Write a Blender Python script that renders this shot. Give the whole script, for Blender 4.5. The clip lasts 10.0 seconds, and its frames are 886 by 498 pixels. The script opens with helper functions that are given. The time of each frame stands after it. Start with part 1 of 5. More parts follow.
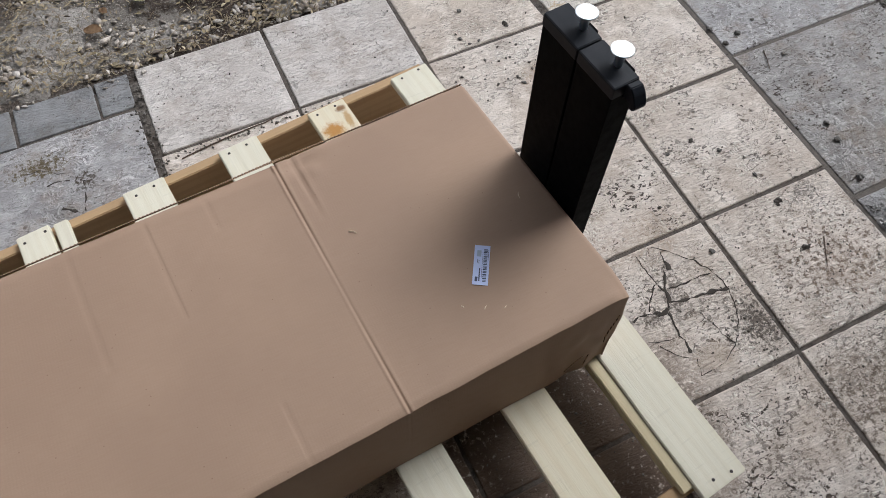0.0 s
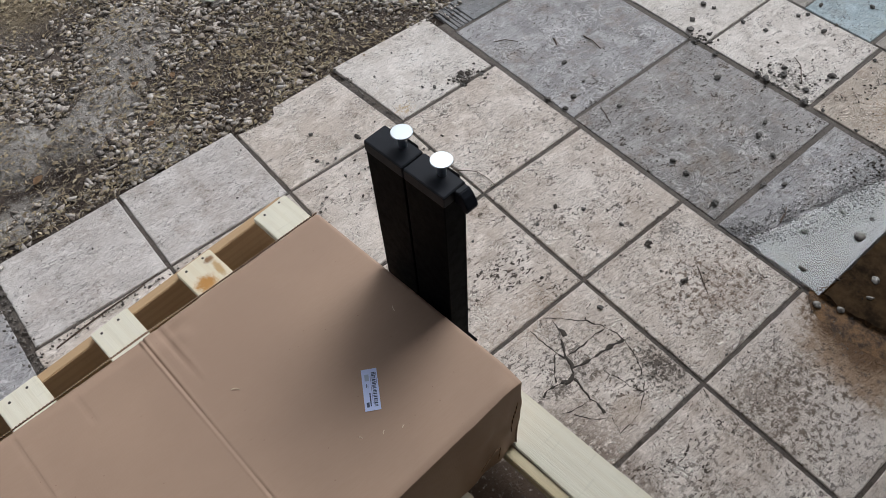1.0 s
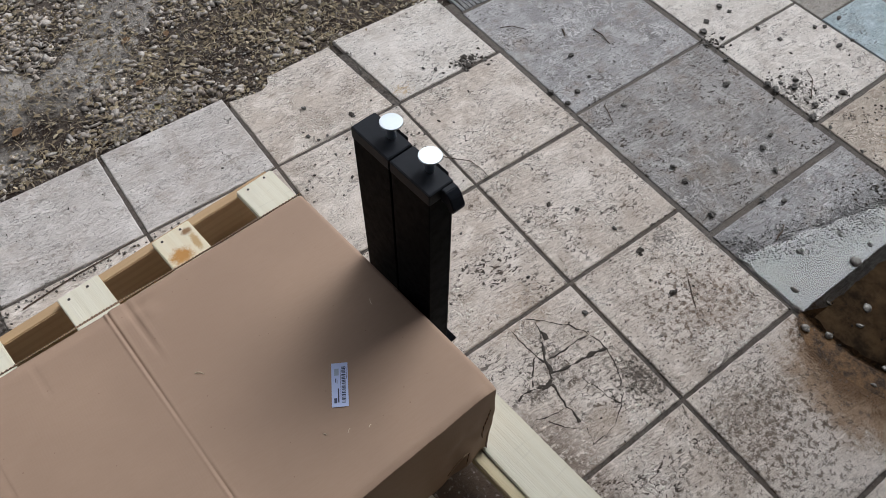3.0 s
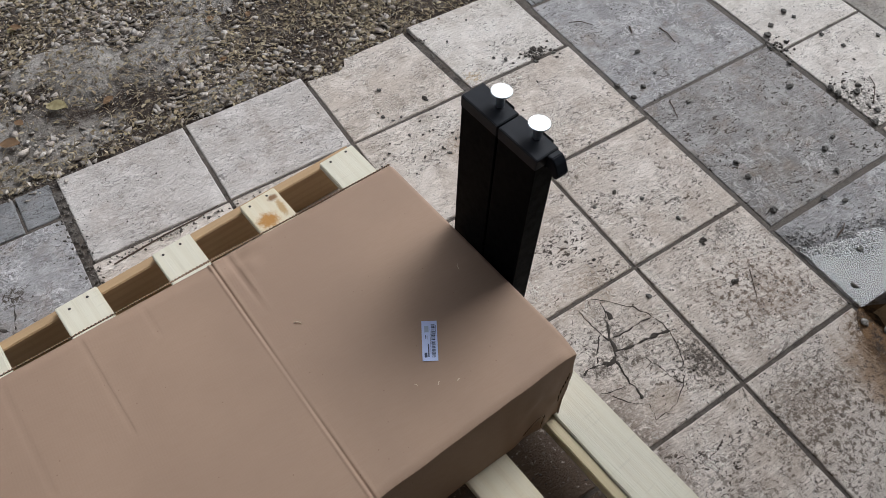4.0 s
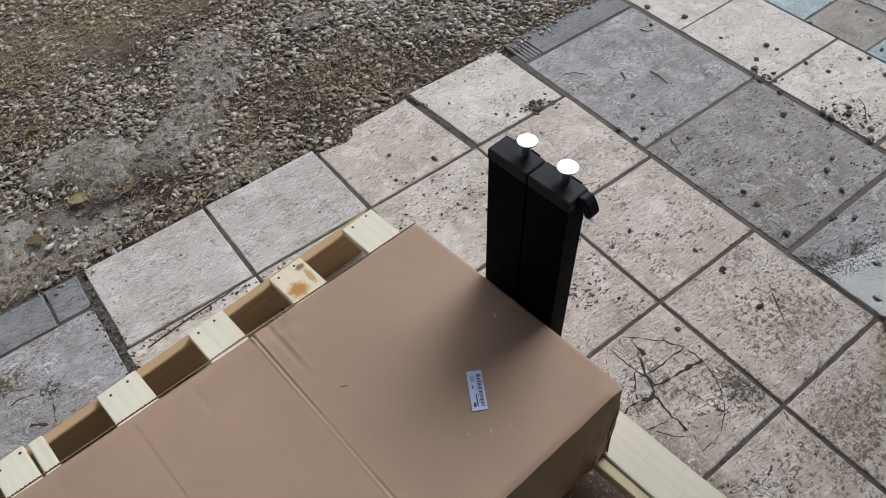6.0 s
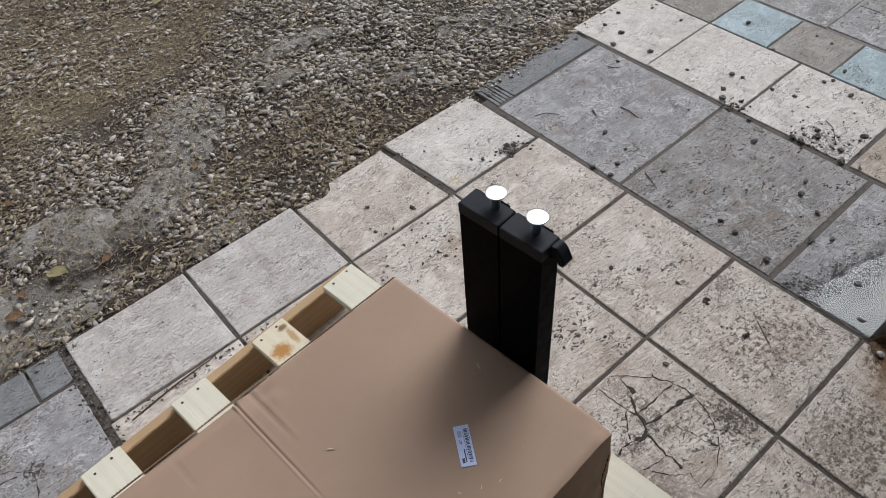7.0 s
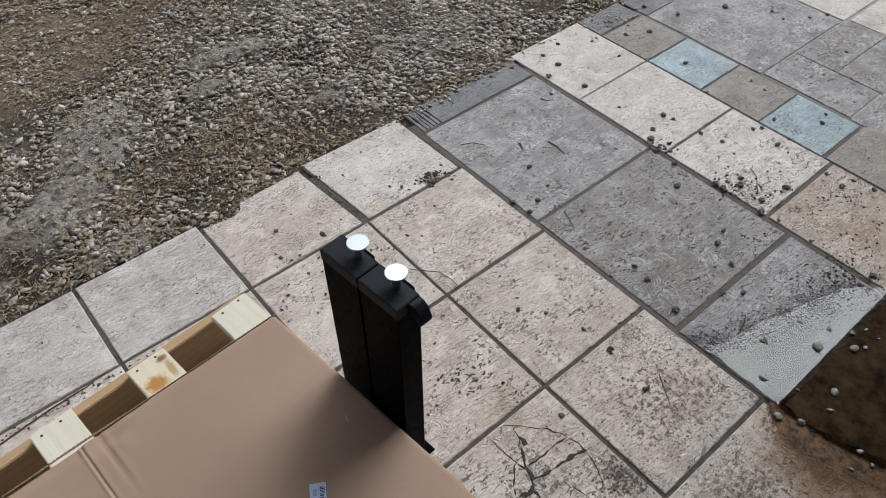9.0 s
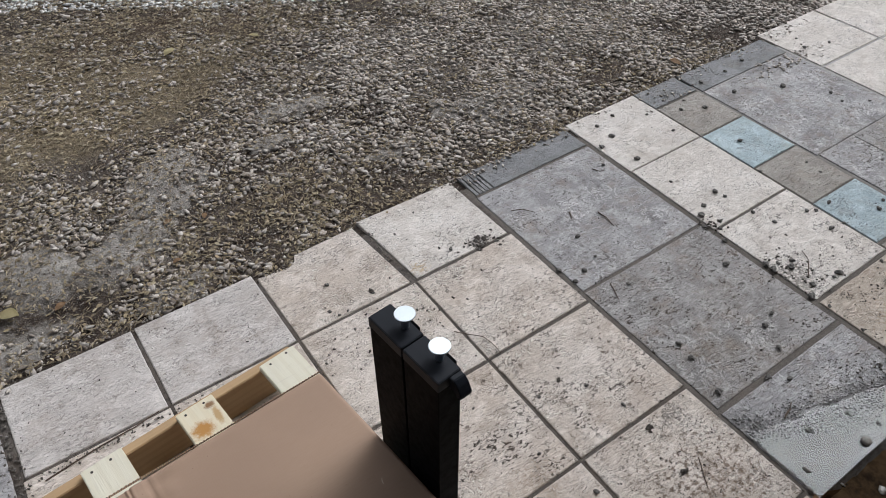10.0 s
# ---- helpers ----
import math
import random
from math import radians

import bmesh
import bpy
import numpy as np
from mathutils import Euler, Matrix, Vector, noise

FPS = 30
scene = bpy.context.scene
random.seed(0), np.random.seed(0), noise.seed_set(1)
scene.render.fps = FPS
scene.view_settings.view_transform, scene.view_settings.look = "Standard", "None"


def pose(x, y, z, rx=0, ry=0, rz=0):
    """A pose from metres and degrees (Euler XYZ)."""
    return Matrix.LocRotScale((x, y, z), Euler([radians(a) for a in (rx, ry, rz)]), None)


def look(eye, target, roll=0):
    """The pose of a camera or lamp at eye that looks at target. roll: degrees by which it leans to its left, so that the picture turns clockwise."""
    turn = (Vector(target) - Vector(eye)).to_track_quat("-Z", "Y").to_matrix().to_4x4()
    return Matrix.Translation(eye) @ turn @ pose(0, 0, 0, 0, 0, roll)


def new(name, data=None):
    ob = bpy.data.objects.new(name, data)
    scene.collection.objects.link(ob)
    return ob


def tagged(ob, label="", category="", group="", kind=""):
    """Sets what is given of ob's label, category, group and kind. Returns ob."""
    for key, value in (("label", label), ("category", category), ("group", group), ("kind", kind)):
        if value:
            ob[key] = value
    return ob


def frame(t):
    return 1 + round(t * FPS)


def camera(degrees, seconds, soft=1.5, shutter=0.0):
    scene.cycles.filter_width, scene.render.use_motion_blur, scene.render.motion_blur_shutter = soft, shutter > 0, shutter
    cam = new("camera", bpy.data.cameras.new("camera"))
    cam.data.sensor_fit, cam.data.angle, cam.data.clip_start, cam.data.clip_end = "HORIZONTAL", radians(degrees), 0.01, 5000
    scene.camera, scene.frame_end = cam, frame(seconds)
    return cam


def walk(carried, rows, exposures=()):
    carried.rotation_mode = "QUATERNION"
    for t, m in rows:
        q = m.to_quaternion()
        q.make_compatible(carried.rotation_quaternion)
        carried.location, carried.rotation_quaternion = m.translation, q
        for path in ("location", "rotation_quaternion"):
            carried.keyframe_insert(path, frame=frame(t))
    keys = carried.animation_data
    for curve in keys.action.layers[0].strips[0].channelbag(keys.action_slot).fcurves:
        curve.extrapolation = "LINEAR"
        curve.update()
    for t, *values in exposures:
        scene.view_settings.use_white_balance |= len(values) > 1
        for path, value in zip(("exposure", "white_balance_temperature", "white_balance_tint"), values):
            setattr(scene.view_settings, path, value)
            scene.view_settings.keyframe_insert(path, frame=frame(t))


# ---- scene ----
cam = camera(63.5, 10.0, soft=0.65)
PATH = [
    (0, (-1.059, -0.591, 1.634), (-0.634, 0.271, -0.12), 1.2),
    (0.1, (-1.028, -0.585, 1.635), (-0.468, 0.311, -0.063), 0.8),
    (0.2, (-0.997, -0.597, 1.661), (-0.372, 0.337, 0.006), -1.6),
    (0.5, (-0.951, -0.606, 1.676), (-0.286, 0.312, 0.028), -4.2),
    (1, (-0.927, -0.606, 1.674), (-0.237, 0.316, 0.038), -4.0),
    (1.5, (-0.881, -0.599, 1.657), (-0.192, 0.274, -0.005), -3.3),
    (2, (-0.862, -0.567, 1.662), (-0.173, 0.301, -0.003), -0.8),
    (2.2, (-0.864, -0.566, 1.645), (-0.169, 0.33, -0.003), 0.1),
    (3.3, (-0.887, -0.566, 1.653), (-0.221, 0.296, -0.024), 1.9),
    (3.5, (-0.914, -0.578, 1.66), (-0.253, 0.301, -0.01), 1.9),
    (4, (-1.051, -0.573, 1.669), (-0.416, 0.335, 0.004), 2.1),
    (4.5, (-1.099, -0.58, 1.68), (-0.418, 0.379, 0.062), -0.6),
    (5, (-1.115, -0.582, 1.678), (-0.399, 0.393, 0.085), -2.2),
    (5.5, (-1.141, -0.566, 1.684), (-0.428, 0.436, 0.107), -2.0),
    (6.8, (-1.106, -0.553, 1.697), (-0.339, 0.5, 0.179), -5.7),
    (7, (-1.093, -0.554, 1.706), (-0.299, 0.505, 0.206), -5.7),
    (7.5, (-1.054, -0.57, 1.702), (-0.157, 0.417, 0.211), -3.0),
    (8, (-0.992, -0.583, 1.704), (-0.043, 0.362, 0.218), -1.5),
    (8.5, (-0.908, -0.597, 1.713), (0.049, 0.35, 0.235), 0.1),
    (9, (-0.875, -0.596, 1.694), (-0.007, 0.42, 0.206), 0.2),
    (9.5, (-0.863, -0.594, 1.699), (-0.102, 0.444, 0.168), -0.7),
    (10, (-0.873, -0.596, 1.762), (-0.049, 0.578, 0.368), -0.2),
]
EXPOSURE = 0.07
walk(cam, [(t, look(eye, target, roll)) for t, eye, target, roll in PATH],
     exposures=[(0.0, EXPOSURE + 0.18, 6180, 10), (0.6, EXPOSURE, 6180, 10), (10.0, EXPOSURE, 6180, 10)])

# ---- light: a bright overcast sky, seen past the edge of a porch roof ----
world = bpy.data.worlds.new("overcast_sky")
scene.world = world
world.use_nodes = True
wn, wl = world.node_tree.nodes, world.node_tree.links
sky = wn.new("ShaderNodeTexSky")
sky.sky_type = "NISHITA"
sky.sun_disc = False
sky.sun_elevation, sky.sun_rotation = radians(47), radians(72)
sky.dust_density = 4.0
grey = wn.new("ShaderNodeHueSaturation")
grey.inputs["Saturation"].default_value = 0.22
wl.new(sky.outputs[0], grey.inputs["Color"])
wl.new(grey.outputs[0], wn["Background"].inputs[0])
wn["Background"].inputs[1].default_value = 0.12
sun_data = bpy.data.lights.new("sun", "SUN")
sun_data.energy, sun_data.angle, sun_data.color = 1.5, radians(28), (0.965, 0.985, 1.0)
sun = new("sun", sun_data)
sun.matrix_world = look((5.0, 1.60, 5.6), (0, 0, 0))


# ---- materials ----
class Mat:
    """A node material with short helpers; value nodes are passed as sockets."""

    def __init__(self, name, rough=0.8, metal=0.0):
        self.m = bpy.data.materials.new(name)
        self.m.use_nodes = True
        self.n, self.l = self.m.node_tree.nodes, self.m.node_tree.links
        self.b = self.n["Principled BSDF"]
        self.b.inputs["Roughness"].default_value = rough
        self.b.inputs["Metallic"].default_value = metal
        self.geo = self.n.new("ShaderNodeNewGeometry").outputs["Position"]
        self.obj = self.n.new("ShaderNodeTexCoord").outputs["Object"]
        self.rand = self.n.new("ShaderNodeObjectInfo").outputs["Random"]

    def put(self, sock, v):
        if isinstance(v, bpy.types.NodeSocket):
            self.l.new(v, sock)
        elif isinstance(v, (tuple, list)) and len(v) == 3 and sock.type == "RGBA":
            sock.default_value = (*v, 1)
        else:
            sock.default_value = v

    def math(self, op, a, b=0.0, c=0.0, clamp=False):
        nd = self.n.new("ShaderNodeMath")
        nd.operation, nd.use_clamp = op, clamp
        for i, v in enumerate((a, b, c)):
            self.put(nd.inputs[i], v)
        return nd.outputs[0]

    def vec(self, co, scale=(1, 1, 1), shift=(0, 0, 0), turn=0.0):
        nd = self.n.new("ShaderNodeMapping")
        self.put(nd.inputs["Vector"], co)
        nd.inputs["Scale"].default_value, nd.inputs["Location"].default_value = scale, shift
        nd.inputs["Rotation"].default_value = (0, 0, radians(turn))
        return nd.outputs[0]

    def offset(self, co, amount):
        """Shift a coordinate by a random amount for each object, so that pieces differ."""
        nd = self.n.new("ShaderNodeVectorMath")
        nd.operation = "ADD"
        self.put(nd.inputs[0], co)
        mul = self.math("MULTIPLY", self.rand, amount)
        comb = self.n.new("ShaderNodeCombineXYZ")
        for i in range(3):
            self.put(comb.inputs[i], mul)
        self.put(nd.inputs[1], comb.outputs[0])
        return nd.outputs[0]

    def noise(self, co, scale, detail=4.0, rough=0.55, distort=0.0):
        nd = self.n.new("ShaderNodeTexNoise")
        self.put(nd.inputs["Vector"], co)
        nd.inputs["Scale"].default_value, nd.inputs["Detail"].default_value = scale, detail
        nd.inputs["Roughness"].default_value, nd.inputs["Distortion"].default_value = rough, distort
        return nd.outputs[0]

    def warp(self, co, scale, amount):
        """Bend a coordinate by soft noise, so that arcs and lines wander."""
        nz = self.n.new("ShaderNodeTexNoise")
        self.put(nz.inputs["Vector"], co)
        nz.inputs["Scale"].default_value, nz.inputs["Detail"].default_value = scale, 2.0
        nd = self.n.new("ShaderNodeVectorMath")
        nd.operation = "MULTIPLY_ADD"
        self.put(nd.inputs[0], nz.outputs[1])
        nd.inputs[1].default_value = (amount,) * 3
        self.put(nd.inputs[2], co)
        return nd.outputs[0]

    def cells(self, co, scale, feature="F1", rand=1.0):
        nd = self.n.new("ShaderNodeTexVoronoi")
        nd.feature = feature
        self.put(nd.inputs["Vector"], co)
        nd.inputs["Scale"].default_value, nd.inputs["Randomness"].default_value = scale, rand
        return nd

    def wave(self, co, scale, distort, detail=3.0):
        nd = self.n.new("ShaderNodeTexWave")
        self.put(nd.inputs["Vector"], co)
        nd.inputs["Scale"].default_value, nd.inputs["Distortion"].default_value = scale, distort
        nd.inputs["Detail"].default_value = detail
        return nd.outputs[1]

    def ramp(self, v, a, b, lo=0.0, hi=1.0):
        nd = self.n.new("ShaderNodeMapRange")
        nd.interpolation_type = "SMOOTHSTEP"
        for i, x in enumerate((v, a, b, lo, hi)):
            self.put(nd.inputs[i], x)
        return nd.outputs[0]

    def mix(self, f, a, b, how="MIX"):
        nd = self.n.new("ShaderNodeMix")
        nd.data_type, nd.blend_type = "RGBA", how
        self.put(nd.inputs[0], f)
        self.put(nd.inputs[6], a)
        self.put(nd.inputs[7], b)
        return nd.outputs[2]

    def spot(self, x, y, rx, ry, turn=0.0):
        """1 at a place of the plan, fading to 0 at the ellipse's rim."""
        nd = self.n.new("ShaderNodeVectorMath")
        nd.operation = "LENGTH"
        mp = self.n.new("ShaderNodeVectorMath")
        mp.operation = "SUBTRACT"
        self.put(mp.inputs[0], self.geo)
        mp.inputs[1].default_value = (x, y, 0)
        self.put(nd.inputs[0], self.vec(mp.outputs[0], (1 / rx, 1 / ry, 0.0), turn=-turn))
        return self.ramp(nd.outputs["Value"], 0.0, 1.0, 1.0, 0.0)

    def bump(self, h, dist, strength=1.0):
        nd = self.n.new("ShaderNodeBump")
        nd.inputs["Distance"].default_value, nd.inputs["Strength"].default_value = dist, strength
        self.put(nd.inputs["Height"], h)
        if self.b.inputs["Normal"].is_linked:
            self.l.new(self.b.inputs["Normal"].links[0].from_socket, nd.inputs["Normal"])
        self.l.new(nd.outputs[0], self.b.inputs["Normal"])

    def done(self, colour, rough=None):
        self.put(self.b.inputs["Base Color"], colour)
        if rough is not None:
            self.put(self.b.inputs["Roughness"], rough)
        return self.m


def travertine(name, light, dark, dirt=0.5, pits=0.5, stains_and_shade=(), wet=(), veins=0.0, tool=1.0):
    """Cut stone paver: cloudy colour, crescent tool marks, ragged pits, grit and trodden dirt."""
    k = Mat(name)
    k.b.inputs["Specular IOR Level"].default_value = 0.3
    co = k.offset(k.geo, 37.0)
    axes = k.n.new("ShaderNodeSeparateXYZ")
    k.put(axes.inputs[0], k.geo)
    trodden = k.ramp(axes.outputs[1], 0.25, 0.60, 1.0, 0.6)
    shade = lambda c, f: tuple(min(0.84, x * f) for x in c)
    cloud = k.noise(co, 5.0, 6.0, 0.62)
    clean = k.math("MULTIPLY", trodden, k.ramp(k.math("FRACT", k.math("MULTIPLY", k.rand, 7.31)), 0.0, 1.0, 0.55, 1.0))
    col = k.mix(k.ramp(cloud, 0.32, 0.68), dark, light)
    # blotches a hand wide, where the stone is stained or rubbed clean
    patch = k.noise(co, 11.0, 4.0, 0.60, 0.9)
    col = k.mix(k.ramp(patch, 0.53, 0.66, 0.0, 0.50), col, shade(dark, 0.80))
    col = k.mix(k.ramp(patch, 0.47, 0.36, 0.0, 0.60), col, shade(light, 1.16))
    # crescent tool marks: broken arcs, pale ridges beside packed furrows
    bent = k.warp(co, 8.0, 0.09)
    arc = k.math("SINE", k.math("MULTIPLY", k.cells(bent, 15.0).outputs["Distance"], 44.0))
    broken = k.ramp(k.noise(k.vec(co, (1.0, 1.0, 1.0), (3, 1, 2)), 62.0, 3.0, 0.6), 0.50, 0.58)
    worked = k.ramp(k.noise(k.vec(co, (1, 1, 1), (7, 2, 5)), 7.5, 3.0, 0.6), 0.48, 0.62)
    marks_on = k.math("MULTIPLY", broken, worked)
    ridge = k.math("MULTIPLY", k.ramp(arc, 0.35, 0.9), marks_on)
    furrow = k.math("MULTIPLY", k.ramp(arc, -0.45, -0.92), marks_on)
    stroke = k.noise(k.vec(co, (1.0, 3.2, 1.0), turn=35), 17.0, 6.0, 0.60, 1.4)
    stroke2 = k.noise(k.vec(co, (1.0, 3.6, 1.0), turn=-50), 20.0, 6.0, 0.60, 1.6)
    grain = k.noise(co, 190.0, 5.0, 0.75)
    col = k.mix(k.ramp(stroke, 0.52, 0.64, 0.0, 0.48), col, shade(light, 1.20))
    col = k.mix(k.math("MULTIPLY", ridge, 0.75 * tool), col, shade(light, 1.34))
    col = k.mix(k.math("MULTIPLY", k.math("MULTIPLY", k.ramp(stroke2, 0.35, 0.42, 0.6, 0.0), trodden), k.ramp(k.noise(co, 9.0, 4.0, 0.6), 0.42, 0.62)), col, shade(dark, 0.5))
    col = k.mix(k.math("MULTIPLY", k.math("MULTIPLY", furrow, clean), 0.62 * tool), col, shade(dark, 0.36))
    col = k.mix(k.ramp(grain, 0.52, 0.70, 0.0, 0.10), col, shade(dark, 0.6))
    col = k.mix(k.ramp(k.rand, 0.0, 1.0, 0.0, 0.14), col, shade(light, 0.74))
    if veins:
        # pale scratchy lines where the surface is polished
        web = k.noise(k.warp(co, 16.0, 0.05), 17.0, 5.0, 0.60, 1.2)
        line = k.ramp(k.math("ABSOLUTE", k.math("SUBTRACT", web, 0.5)), 0.0, 0.035, 1.0, 0.0)
        line = k.math("MULTIPLY", line, k.ramp(k.noise(co, 7.0, 4.0, 0.6), 0.40, 0.62))
        col = k.mix(k.math("MULTIPLY", line, veins), col, shade(light, 1.75))
        col = k.mix(k.ramp(k.noise(k.vec(co, shift=(4, 4, 4)), 5.0, 5.0, 0.65), 0.50, 0.68, 0.0, 0.45), col, (dark[0] * 1.02, dark[1] * 0.93, dark[2] * 0.80))
    # furrows packed with dirt: thin ragged lines where the relief turns over
    zone = k.ramp(k.noise(co, 8.0, 4.0, 0.65), 0.40, 0.62)
    line = k.ramp(k.math("ABSOLUTE", k.math("SUBTRACT", stroke, 0.5)), 0.0, 0.042, 1.0, 0.0)
    gap = k.ramp(k.noise(co, 70.0, 3.0, 0.6), 0.46, 0.54)
    line = k.math("MULTIPLY", k.math("MULTIPLY", k.math("MULTIPLY", line, clean), gap), zone)
    col = k.mix(k.math("MULTIPLY", line, 0.85 * dirt, clamp=True), col, (0.105, 0.074, 0.052))
    # ragged pits and crumbs of several sizes
    pit = k.ramp(k.noise(k.vec(co, (1.0, 1.7, 1.0), turn=25), 58.0, 3.0, 0.58, 0.9), 0.605 - 0.03 * pits, 0.63 - 0.03 * pits)
    tiny = k.ramp(k.noise(k.vec(co, (1.6, 1.0, 1.0), turn=10), 170.0, 3.0, 0.6, 0.6), 0.60, 0.65)
    clot = k.ramp(k.noise(co, 38.0, 6.0, 0.72, 0.8), 0.61, 0.63)
    marks = k.math("MAXIMUM", k.math("MULTIPLY", pit, k.ramp(k.noise(co, 10.0, 3.0), 0.44, 0.60, 0.05, 1.0)), k.math("MULTIPLY", tiny, k.ramp(k.noise(co, 16.0, 4.0), 0.48, 0.60, 0.05, 1.0)))
    marks = k.math("MAXIMUM", marks, k.math("MULTIPLY", clot, k.ramp(zone, 0.3, 0.9)))
    col = k.mix(k.math("MULTIPLY", k.math("MULTIPLY", marks, clean), min(1.0, 0.7 + 0.3 * dirt), clamp=True), col, (0.050, 0.036, 0.027))
    smear = k.ramp(k.noise(co, 13.0, 7.0, 0.74), 0.48, 0.66)
    col = k.mix(k.math("MULTIPLY", smear, 0.34 * dirt), col, (0.24, 0.165, 0.11))
    # stain spots; those under the pallet also carry shade as colour
    for place, tint, amount, *more in stains_and_shade:
        mask = k.spot(*place)
        low = more[0] if more else 0.36
        if low < 0:
            # thin washed-out film with a soft, cloudy rim
            f = k.ramp(k.math("MULTIPLY_ADD", k.noise(k.geo, 20.0, 8.0, 0.72), 0.9, k.math("MULTIPLY", mask, 0.8)), 0.62, 1.0, 0.0, amount)
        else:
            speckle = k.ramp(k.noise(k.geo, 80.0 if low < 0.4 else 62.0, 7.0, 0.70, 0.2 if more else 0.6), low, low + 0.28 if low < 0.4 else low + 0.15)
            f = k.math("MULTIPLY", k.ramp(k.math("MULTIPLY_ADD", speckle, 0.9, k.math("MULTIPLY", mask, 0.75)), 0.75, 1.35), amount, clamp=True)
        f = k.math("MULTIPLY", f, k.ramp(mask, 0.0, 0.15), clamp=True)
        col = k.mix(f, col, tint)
    k.bump(cloud, 0.004, 0.35)
    k.bump(k.math("ADD", stroke, stroke2), 0.005, 0.8)
    k.bump(k.math("SUBTRACT", ridge, furrow), 0.0022, 0.8 * tool)
    k.bump(k.math("SUBTRACT", grain, k.math("MULTIPLY", marks, 3.0)), 0.0014, 0.9)
    rough = k.ramp(grain, 0.3, 0.7, 0.55, 0.8)
    for place in wet:
        # a film of water between lumps of sand
        mask = k.spot(*place)
        film = k.ramp(k.math("MULTIPLY_ADD", k.noise(k.geo, 55.0, 6.0, 0.7), 0.8, k.math("MULTIPLY", mask, 0.8)), 0.62, 0.92)
        film = k.math("MULTIPLY", film, k.ramp(mask, 0.0, 0.2))
        rough = k.ramp(film, 0.0, 1.0, rough, 0.13)
        k.put(k.b.inputs["Specular IOR Level"], k.ramp(film, 0.0, 1.0, 0.3, 0.75))
        sand = k.ramp(k.noise(k.geo, 95.0, 3.0, 0.55, 0.3), 0.50, 0.66)
        col = k.mix(k.math("MULTIPLY", film, 0.18), col, shade(dark, 0.40))
        k.bump(k.math("MULTIPLY", sand, film), 0.004, 0.6)
    return k.done(col, rough)


STAINS_AND_SHADE = [
    ((0.24, -0.24, 0.34, 0.24, -40), (0.135, 0.088, 0.058), 0.85, 0.47),
    ((0.27, -0.27, 0.22, 0.14, -40), (0.25, 0.175, 0.12), 0.45),
    ((-0.04, -0.30, 0.10, 0.14, 0), (0.09, 0.07, 0.055), 0.9),
    ((0.40, -0.62, 0.30, 0.34, 10), (0.25, 0.155, 0.082), 0.85, -1),
    ((0.43, -0.60, 0.20, 0.30, 10), (0.12, 0.064, 0.026), 0.95, -1),
    ((0.41, -0.50, 0.12, 0.14, 10), (0.085, 0.044, 0.019), 0.8),
    ((0.30, -0.60, 0.20, 0.22, 0), (0.11, 0.075, 0.05), 0.7, 0.50),
    ((-0.19, -0.33, 0.10, 0.07, 20), (0.34, 0.25, 0.17), 0.4, -1),
    ((-0.05, -0.32, 0.09, 0.10, 0), (0.09, 0.07, 0.055), 0.8, 0.46),
    ((0.31, -0.04, 0.09, 0.06, 40), (0.10, 0.085, 0.07), 0.6),
    # next three: brown dirt plus painted-in shade below the pallet slats and box
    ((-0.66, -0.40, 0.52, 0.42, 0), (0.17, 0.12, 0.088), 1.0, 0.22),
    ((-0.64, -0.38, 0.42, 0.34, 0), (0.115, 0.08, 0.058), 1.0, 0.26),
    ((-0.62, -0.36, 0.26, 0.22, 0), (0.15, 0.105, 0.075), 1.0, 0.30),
    ((0.10, -0.52, 0.30, 0.16, 0), (0.22, 0.17, 0.13), 0.6),
    ((0.12, -0.62, 0.34, 0.24, 0), (0.12, 0.085, 0.06), 0.8, 0.46),
    ((-0.20, -0.60, 0.22, 0.20, 0), (0.14, 0.105, 0.078), 0.7, 0.48),
    ((-0.18, -0.20, 0.22, 0.22, 0), (0.13, 0.098, 0.072), 0.55, 0.47),
    ((0.74, -0.32, 0.42, 0.14, -6), (0.14, 0.136, 0.132), 0.35, -1),
    ((0.46, -0.20, 0.10, 0.16, 0), (0.16, 0.157, 0.155), 0.7),
    ((-0.28, -0.18, 0.07, 0.05, 0), (0.08, 0.06, 0.045), 0.8),
    ((-0.20, -0.17, 0.05, 0.05, 0), (0.10, 0.08, 0.065), 0.7),
    ((-0.20, 0.02, 0.30, 0.12, 0), (0.36, 0.26, 0.18), 0.4),
    ((1.22, -0.25, 0.25, 0.2, 0), (0.30, 0.20, 0.12), 0.6),
    ((1.08, 0.08, 0.14, 0.16, 20), (0.09, 0.075, 0.06), 0.7),
    ((0.30, 0.84, 0.09, 0.04, -30), (0.05, 0.035, 0.025), 0.9),
    ((0.05, 0.86, 0.06, 0.05, 0), (0.50, 0.36, 0.20), 0.8),
    ((-0.15, 0.62, 0.12, 0.10, 0), (0.30, 0.20, 0.12), 0.5),
    ((-1.56, 0.91, 0.15, 0.08, 10), (0.11, 0.085, 0.045), 1.0),
    ((-1.46, 0.82, 0.06, 0.06, 0), (0.07, 0.055, 0.04), 1.0),
]
WET = [(0.72, -0.30, 0.46, 0.17, -8)]
M_CREAM = travertine("cream_travertine", (0.685, 0.615, 0.552), (0.565, 0.482, 0.408), 1.0, 1.3, STAINS_AND_SHADE, tool=0.85)
M_PALE = travertine("pale_travertine", (0.72, 0.665, 0.612), (0.64, 0.58, 0.52), 0.75, 0.6, STAINS_AND_SHADE, tool=0.45)
M_ASH = travertine("ash_travertine", (0.615, 0.572, 0.538), (0.525, 0.478, 0.44), 0.95, 1.35, STAINS_AND_SHADE, tool=0.5)
